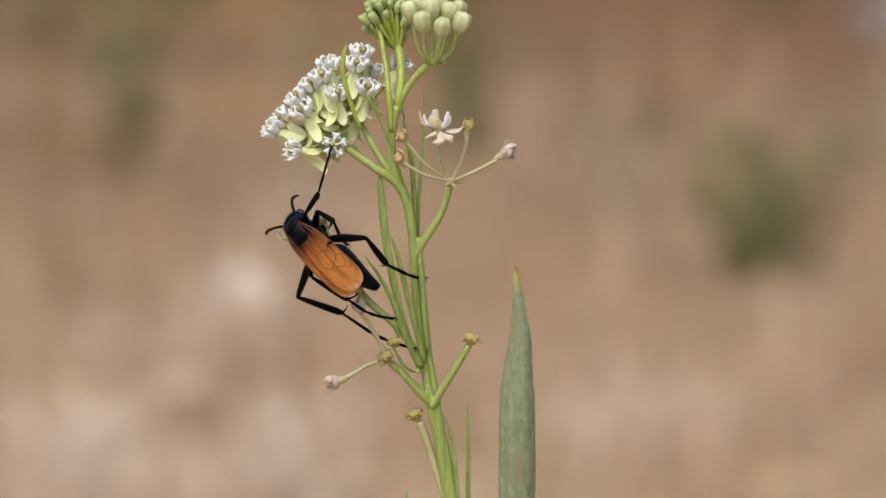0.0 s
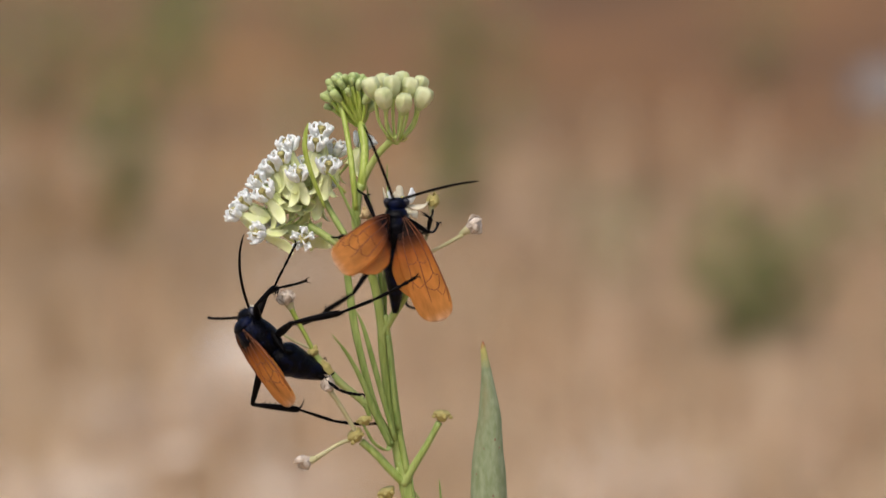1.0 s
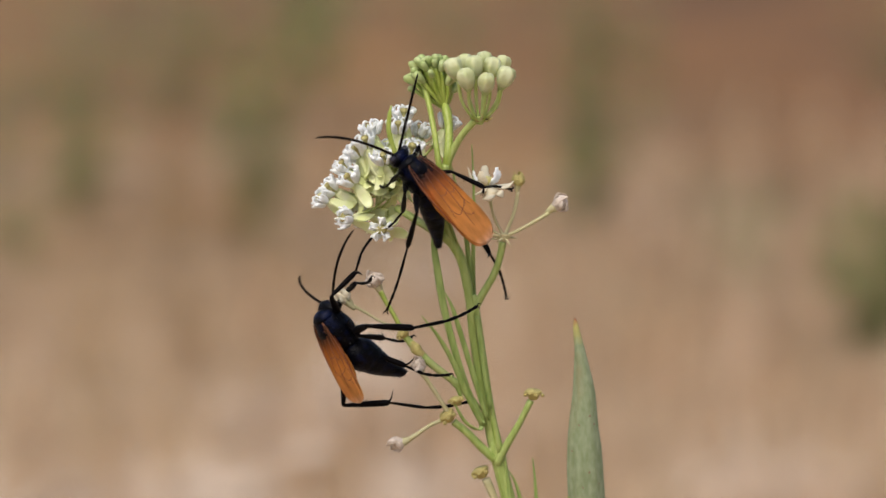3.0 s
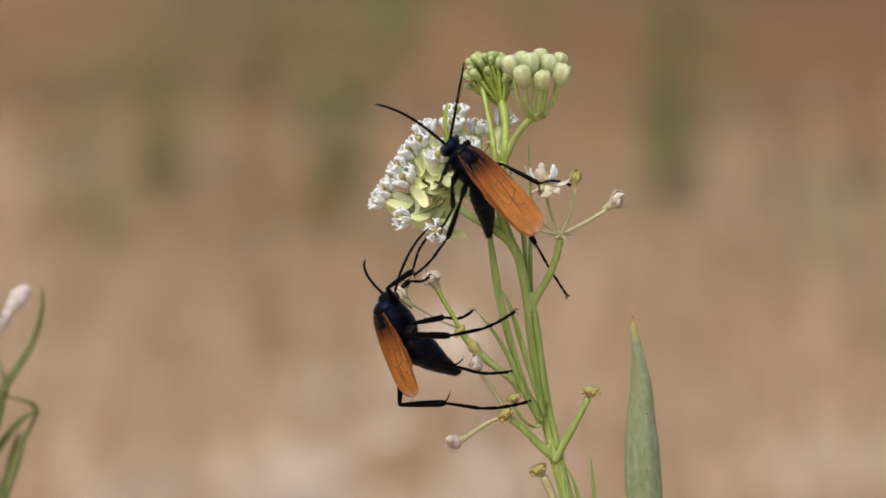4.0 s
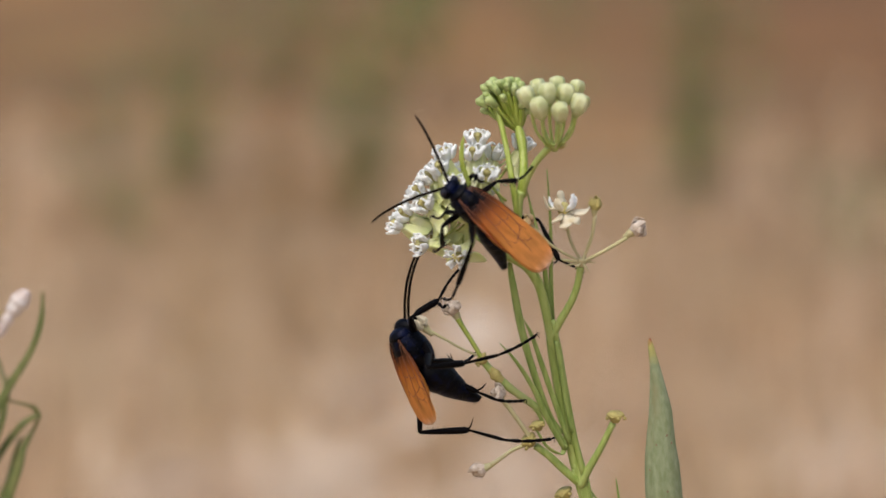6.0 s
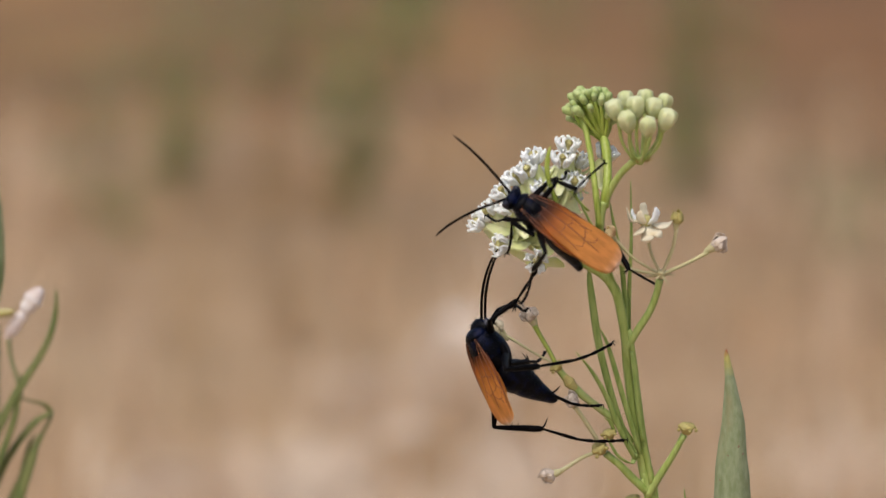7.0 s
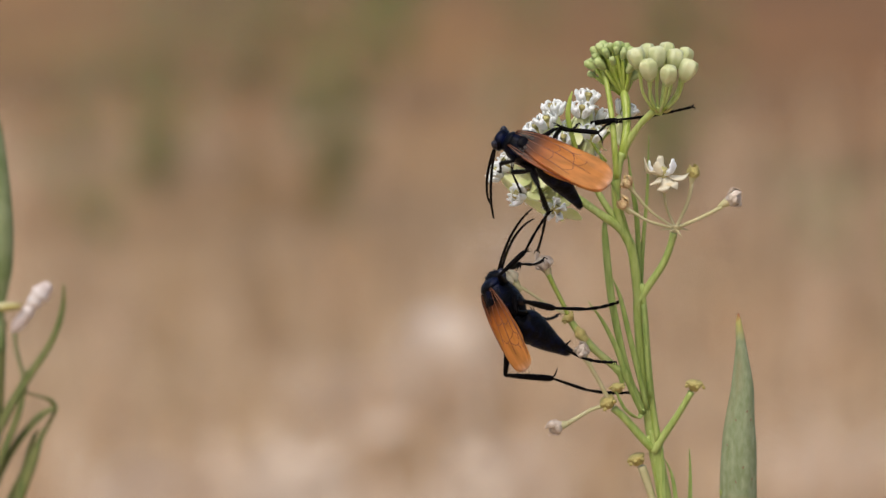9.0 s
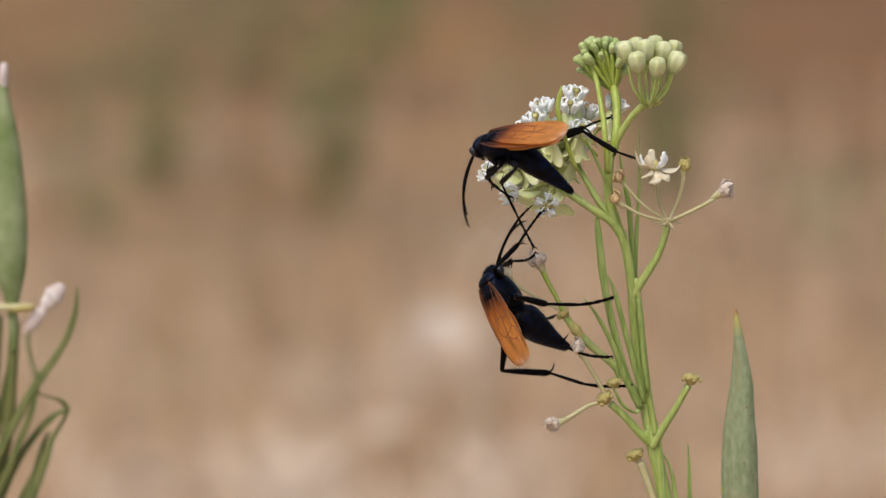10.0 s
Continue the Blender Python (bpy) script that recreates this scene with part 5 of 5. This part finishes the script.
B_LEGS = {
    "hindL": [(1, 686, 363, 635, 393, 571, 414), (2, 668, 349, 614, 397, 541, 434), (2.5, 645, 307, 603, 383, 544, 430), (2.7, 660, 269, 640, 323, 598, 436), (3.8, 636, 234, 607, 297, 538, 361), (5, 651, 238, 612, 321, 546, 358), (6.3, 616, 232, 586, 300, 558, 343), (7, 606, 228, 581, 267, 553, 343), (7.5, 604, 225, 571, 249, 574, 328), (8, 592, 230, 569, 269, 587, 326), (8.5, 588, 216, 586, 266, 568, 335), (9, 562, 228, 575, 270, 555, 344), (9.5, 567, 213, 547, 258, 564, 343), (10, 540, 207, 510, 231, 562, 344)],
    "midL": [(1, 709, 259, 662, 263, 619, 245), (1.5, 693, 258, 653, 260, 604, 256), (2, 701, 256, 671, 271, 612, 262), (2.5, 649, 225, 636, 252, 590, 272), (4, 619, 208, 615, 246, 584, 281), (5, 618, 217, 615, 260, 587, 285), (6.5, 553, 206, 545, 238, 525, 256), (7, 583, 207, 545, 190, 532, 256), (7.5, 576, 189, 558, 215, 554, 255), (8.5, 572, 208, 544, 204, 548, 254), (9, 548, 201, 511, 204, 525, 244), (9.5, 547, 213, 501, 203, 524, 263), (10, 509, 202, 481, 221, 525, 256)],
    "foreL": [(1, 729, 235, 711, 190, 689, 156), (1.5, 718, 223, 704, 213, 694, 203), (2, 704, 239, 673, 225, 639, 209), (2.5, 639, 198, 616, 203, 584, 201), (4, 616, 165, 602, 187, 585, 198), (5, 627, 191, 602, 190, 589, 204), (6.5, 591, 186, 554, 187, 522, 201), (7.5, 561, 176, 517, 180, 490, 175), (8.5, 551, 187, 512, 189, 493, 195), (9, 516, 184, 491, 189, 486, 204), (9.5, 528, 206, 503, 213, 523, 233), (10, 501, 201, 483, 211, 490, 236)],
    "foreR": [(1, 819, 257, 824, 233, 828, 205), (1.5, 792, 225, 817, 217, 852, 211), (2, 763, 203, 765, 189, 773, 184), (2.5, 665, 154, 671, 142, 675, 162), (4, 640, 130, 650, 132, 654, 143), (5, 641, 142, 654, 137, 657, 155), (6.5, 613, 127, 625, 127, 638, 136), (7.5, 609, 123, 627, 103, 642, 97), (9, 592, 148, 599, 123, 624, 120), (10, 561, 167, 581, 153, 606, 148)],
    "midR": [(1, 807, 259, 820, 257, 837, 243), (1.5, 792, 255, 817, 225, 857, 214), (2, 771, 231, 786, 221, 804, 223), (2.5, 732, 189, 773, 216, 811, 220), (4, 721, 174, 768, 212, 816, 214), (5.2, 724, 180, 767, 209, 805, 211), (6.3, 643, 134, 679, 127, 713, 98), (7, 625, 123, 659, 129, 705, 97), (7.5, 625, 117, 665, 126, 706, 104), (8, 625, 127, 668, 135, 709, 105), (8.5, 617, 118, 655, 129, 707, 102), (9, 597, 118, 663, 133, 702, 113), (9.5, 592, 124, 656, 134, 700, 115), (10, 606, 143, 665, 131, 698, 115)],
    "hindR": [(1, 751, 315, 774, 365, 796, 394), (1.5, 790, 344, 806, 390, 789, 394), (2, 757, 338, 765, 398, 758, 428), (2.5, 746, 267, 777, 344, 788, 409), (4, 712, 243, 752, 317, 798, 411), (5, 728, 257, 764, 323, 790, 396), (5.2, 781, 220, 782, 297, 800, 337), (6.3, 714, 226, 751, 291, 791, 335), (8.5, 699, 210, 726, 257, 791, 329), (8.8, 649, 169, 697, 199, 780, 220), (9, 622, 120, 693, 110, 825, 86), (9.2, 639, 121, 698, 145, 796, 175), (9.5, 661, 137, 709, 174, 797, 211), (10, 650, 139, 709, 178, 794, 214)]}
# the way of each antenna in the upright plane and towards the viewer, in degrees
A_FEELERS = {"L": [(0, 214, -62), (.6, 210, -60), (.8, 195, -50), (1, 192, -55), (1.5, 208, -62), (2.0, 200, -72), (2.5, 176, -58), (3.8, 108, -62), (4.0, 131, -58), (4.25, 180, -58), (4.5, 233, -52), (4.8, 130, -60), (5.0, 68, -30), (5.2, 68, -20), (6.5, 78, -10), (7.5, 74, -10), (10, 60, -10)],
             "R": [(0, 100, -80), (.6, 100, -76), (.8, 94, -30), (1, 94, 0), (2.0, 74, 0), (2.5, 74, 0), (4.0, 60, 0), (4.5, 52, 0), (5.0, 61, -40), (6.5, 77, 0), (7.5, 73, -35), (9, 58, -40), (10, 58, -50)]}
B_FEELERS = {"L": [(0, 150, 0), (.5, 150, 0), (.7, 140, 0), (.8, 125, 0), (1, 110, 0), (1.5, 150, 0), (2.0, 168, 0), (2.5, 172, 0), (3.8, 146, 0), (4, 146, 0), (4.5, 156, 0), (5.0, 213, 0), (5.2, 208, 0), (6.5, 199, 0), (7.0, 206, 0), (7.2, 172, 0), (7.5, 160, 0), (8.0, 165, 0),
                   (8.5, 224, 0), (8.8, 225, 0), (9, 268, 0), (9.5, 238, 0), (9.8, 242, 0), (10, 263, 0)],
             "R": [(0, 60, 0), (.5, 70, 0), (.7, 60, 0), (.8, 52, 0), (1, 12, 0), (1.5, 40, -58), (2.0, 88, 0), (2.5, 72, 0), (4, 76, 0), (4.5, 72, 0), (5.0, 103, 0), (5.2, 106, 0), (6.5, 122, -45), (7.0, 131, 0), (7.2, 120, 0), (7.5, 102, 0), (8.0, 98, 0),
                   (8.5, 137, 0), (8.8, 215, -20), (9, 262, -20), (9.5, 124, -42), (9.8, 236, -20), (10, 258, -20)]}


def wasp_motion(w, body, legs, lean, depth, feelers, beat):
    """Keys for a wasp and its joints; beat: the stretch in which its wings beat in flight."""
    start, stop = beat
    fast = [k / 30 for k in range(int(start * 30), int(stop * 30) + 1) if k >= 0]
    times = sorted({round(t, 4) for t in TENTHS if not start <= t <= stop} | {round(t, 4) for t in fast})
    rows = {k: [] for k in w if k not in ("nod", "size")}
    for t in times:
        u, v, y, heading, tilt, roll, bend, spread_l, spread_r, lift = pchip(body, t)
        place = Matrix.Translation(spot(u, v, y)) @ body_turn(heading, tilt, roll).to_4x4()
        rows["thing"].append((t, sway(t) @ place))
        local = place.inverted()
        flap = 0.0
        if start <= t <= stop:
            ease = min(1, (stop - t) / 0.12)
            flap = (60, 0, -60, 0)[round(t * 30) % 4] * ease
        rows["abdomen"].append((t, pose(-36 * U * w["size"], 0, -10 * U * w["size"], 0, -bend, 0)))
        for side, tag, spread in ((1, "L", spread_l), (-1, "R", spread_r)):
            for kind, hinge, extra, up in (("forewing", (22, 13, 15), 0.0, 0.0), ("hindwing", (4, 13, 11), -0.14 * max(0, spread - 8), -1.5)):
                turn = Matrix.Rotation(radians(side * flap), 4, "X") @ Matrix.Rotation(radians(-side * (spread - 9 + extra)), 4, "Z") @ Matrix.Rotation(radians(lift + up + 1.5 * max(0, spread - 36) * (not start <= t <= stop)), 4, "Y") \
                    @ Matrix.Rotation(radians(-side * 6 if kind == "forewing" else 0), 4, "X")
                low = 2.2 if tag == "R" else 0.0
                rows[kind + tag].append((t, Matrix.Translation(Vector((hinge[0], side * hinge[1], hinge[2] + low)) * U * w["size"]) @ turn))
            a, out = pchip(feelers[tag], t)
            a, out = radians(a), radians(out)
            way = Vector((math.cos(a) * math.cos(out), -math.sin(out), math.sin(a) * math.cos(out)))
            way = local.to_3x3() @ way
            base = w["nod"] @ (Vector((50, side * 5, 3)) * U * w["size"])
            rows["antenna" + tag].append((t, aimed(base, base + way, Vector((0, 0, 1)) + Vector((.4, 0, 0)))))
            for pair in HIPS:
                key = pair + tag
                poses = standing_leg(pair, side, place, pchip(legs[key], t), lean[tag], depth)
                if t < stop + 0.2:
                    trail = 180 * min(1, max(0, (stop - 0.15 - t) / 0.15))
                    hx, hy, hz = HIPS[pair]
                    hang = leg_poses(pair, side, Vector((hx - 70 - (trail if pair == "hind" else 0), side * (hy + 45), hz - 75)) * U, (0.3, side, 0.1), 0.45)
                    s = min(1, max(0, (t - stop + 0.1) / 0.3))
                    poses = [a.lerp(b, s) for a, b in zip(hang, poses)]
                for joint, p in zip(("femur", "tibia", "tarsus"), poses):
                    rows[key + joint].append((t, p))
    for k, r in rows.items():
        walk(w[k], r)


WASP_A = build_wasp("blue-black wasp with folded amber wings clinging to a milkweed side shoot", 1.12, 104, 0.90, 0.88, 1.0, 1.06, 20)
WASP_B = build_wasp("blue-black wasp with amber wings feeding on white milkweed flowers", 1.0, 14, 1.10, 1.04, 0.80, 0.88, 3)


# ------------------------------------------------------------------ what moves
def motions():
    walk(MILKWEED, [(t, sway(t)) for t in TENTHS])
    # the open umbel sags under the wasps: seconds, turn (degrees), and the sag of the lowest flower (fine units to the right and down)
    sag = [(0, 0, 0, 0), (0.5, 0.3, 0, 0), (0.7, 1.5, 6, 12), (1, 2, 6, 24), (1.5, 4.5, 0, 24), (2, 2.4, 4, 28), (2.5, 2.4, -8, 34), (4, 5, -12, 40), (5, 4.6, -14, 42), (6.5, 1, -10, 36), (7.5, -2.5, -12, 38), (8.5, -5, -12, 40),
           (9, 0, -8, 34), (10, 1, -8, 32)]
    root = Matrix.Translation(W(668, 276, 0))
    for ob, held in FLOWERS:
        walk(ob, [(t, Matrix.Translation((a * U * held, 0, -b * U * held)) @ root @ Matrix.Rotation(radians(-turn), 4, "Y") @ root.inverted())
                  for t in TENTHS for turn, a, b in (pchip(sag, t),)])
    # the pod nods a little by itself: seconds, fine units to the right and up
    nod = [(0, 1, -6), (0.5, 2, -8), (1, -1, -5), (1.5, 5, -8), (2, 2, -5), (2.5, 3, -8), (2.7, 4, -4), (4, 3, -5), (4.5, 2, -3), (5, 1, -6), (5.2, -2, 2), (6.3, -7, -1), (6.5, -6, 1), (7, -4, 4), (7.5, -4, -1), (8, 1, -2), (8.5, -5, -3), (9, 0, -6), (9.5, 0, -6), (10, 4, -12)]
    walk(SEED_POD, [(t, sway(t) @ Matrix.Translation((a * U, 0, b * U))) for t in TENTHS for a, b in (pchip(nod, t),)])
    # the second plant: seconds, shift to the right and up (mm), lean (degrees) round its flower's height
    rock_to = [(0, -7.8, 0.3, -0.43), (3.8, -7.8, 0.3, -0.43), (4, -6.4, 0.1, -0.59), (4.5, -6.3, -0.1, -0.57), (5, -9.4, -0.3, -0.89), (5.2, -8.2, -0.7, -0.79), (6.3, -16, -5.6, -1.49), (6.5, -2, -10.2, 0.55), (7, -8.1, -2.7, -0.78), (7.5, -10.2, -0.4, 0.96), (8, 2.3, -3.1, 0.74), (8.5, 5.3, -3.1, 1.31), (9, 1.1, -0.3, 0.71), (9.5, 0.8, -0.9, 1.07), (10, 5.2, -1, 1.35)]
    hinge = Matrix.Translation((-0.21375, 0.10, 0.5469))
    walk(SECOND_PLANT, [(t, Matrix.Translation((a / 1000, 0, b / 1000)) @ hinge @ pose(0, 0, 0, 0, c, 0) @ hinge.inverted())
                        for t in TENTHS for a, b, c in (pchip(rock_to, t),)])
    wasp_motion(WASP_A, A_BODY, A_LEGS, A_LEAN, -40, A_FEELERS, (-1.0, -0.9))
    wasp_motion(WASP_B, B_BODY, B_LEGS, B_LEAN, -90, B_FEELERS, (0.3, 0.8))


motions()
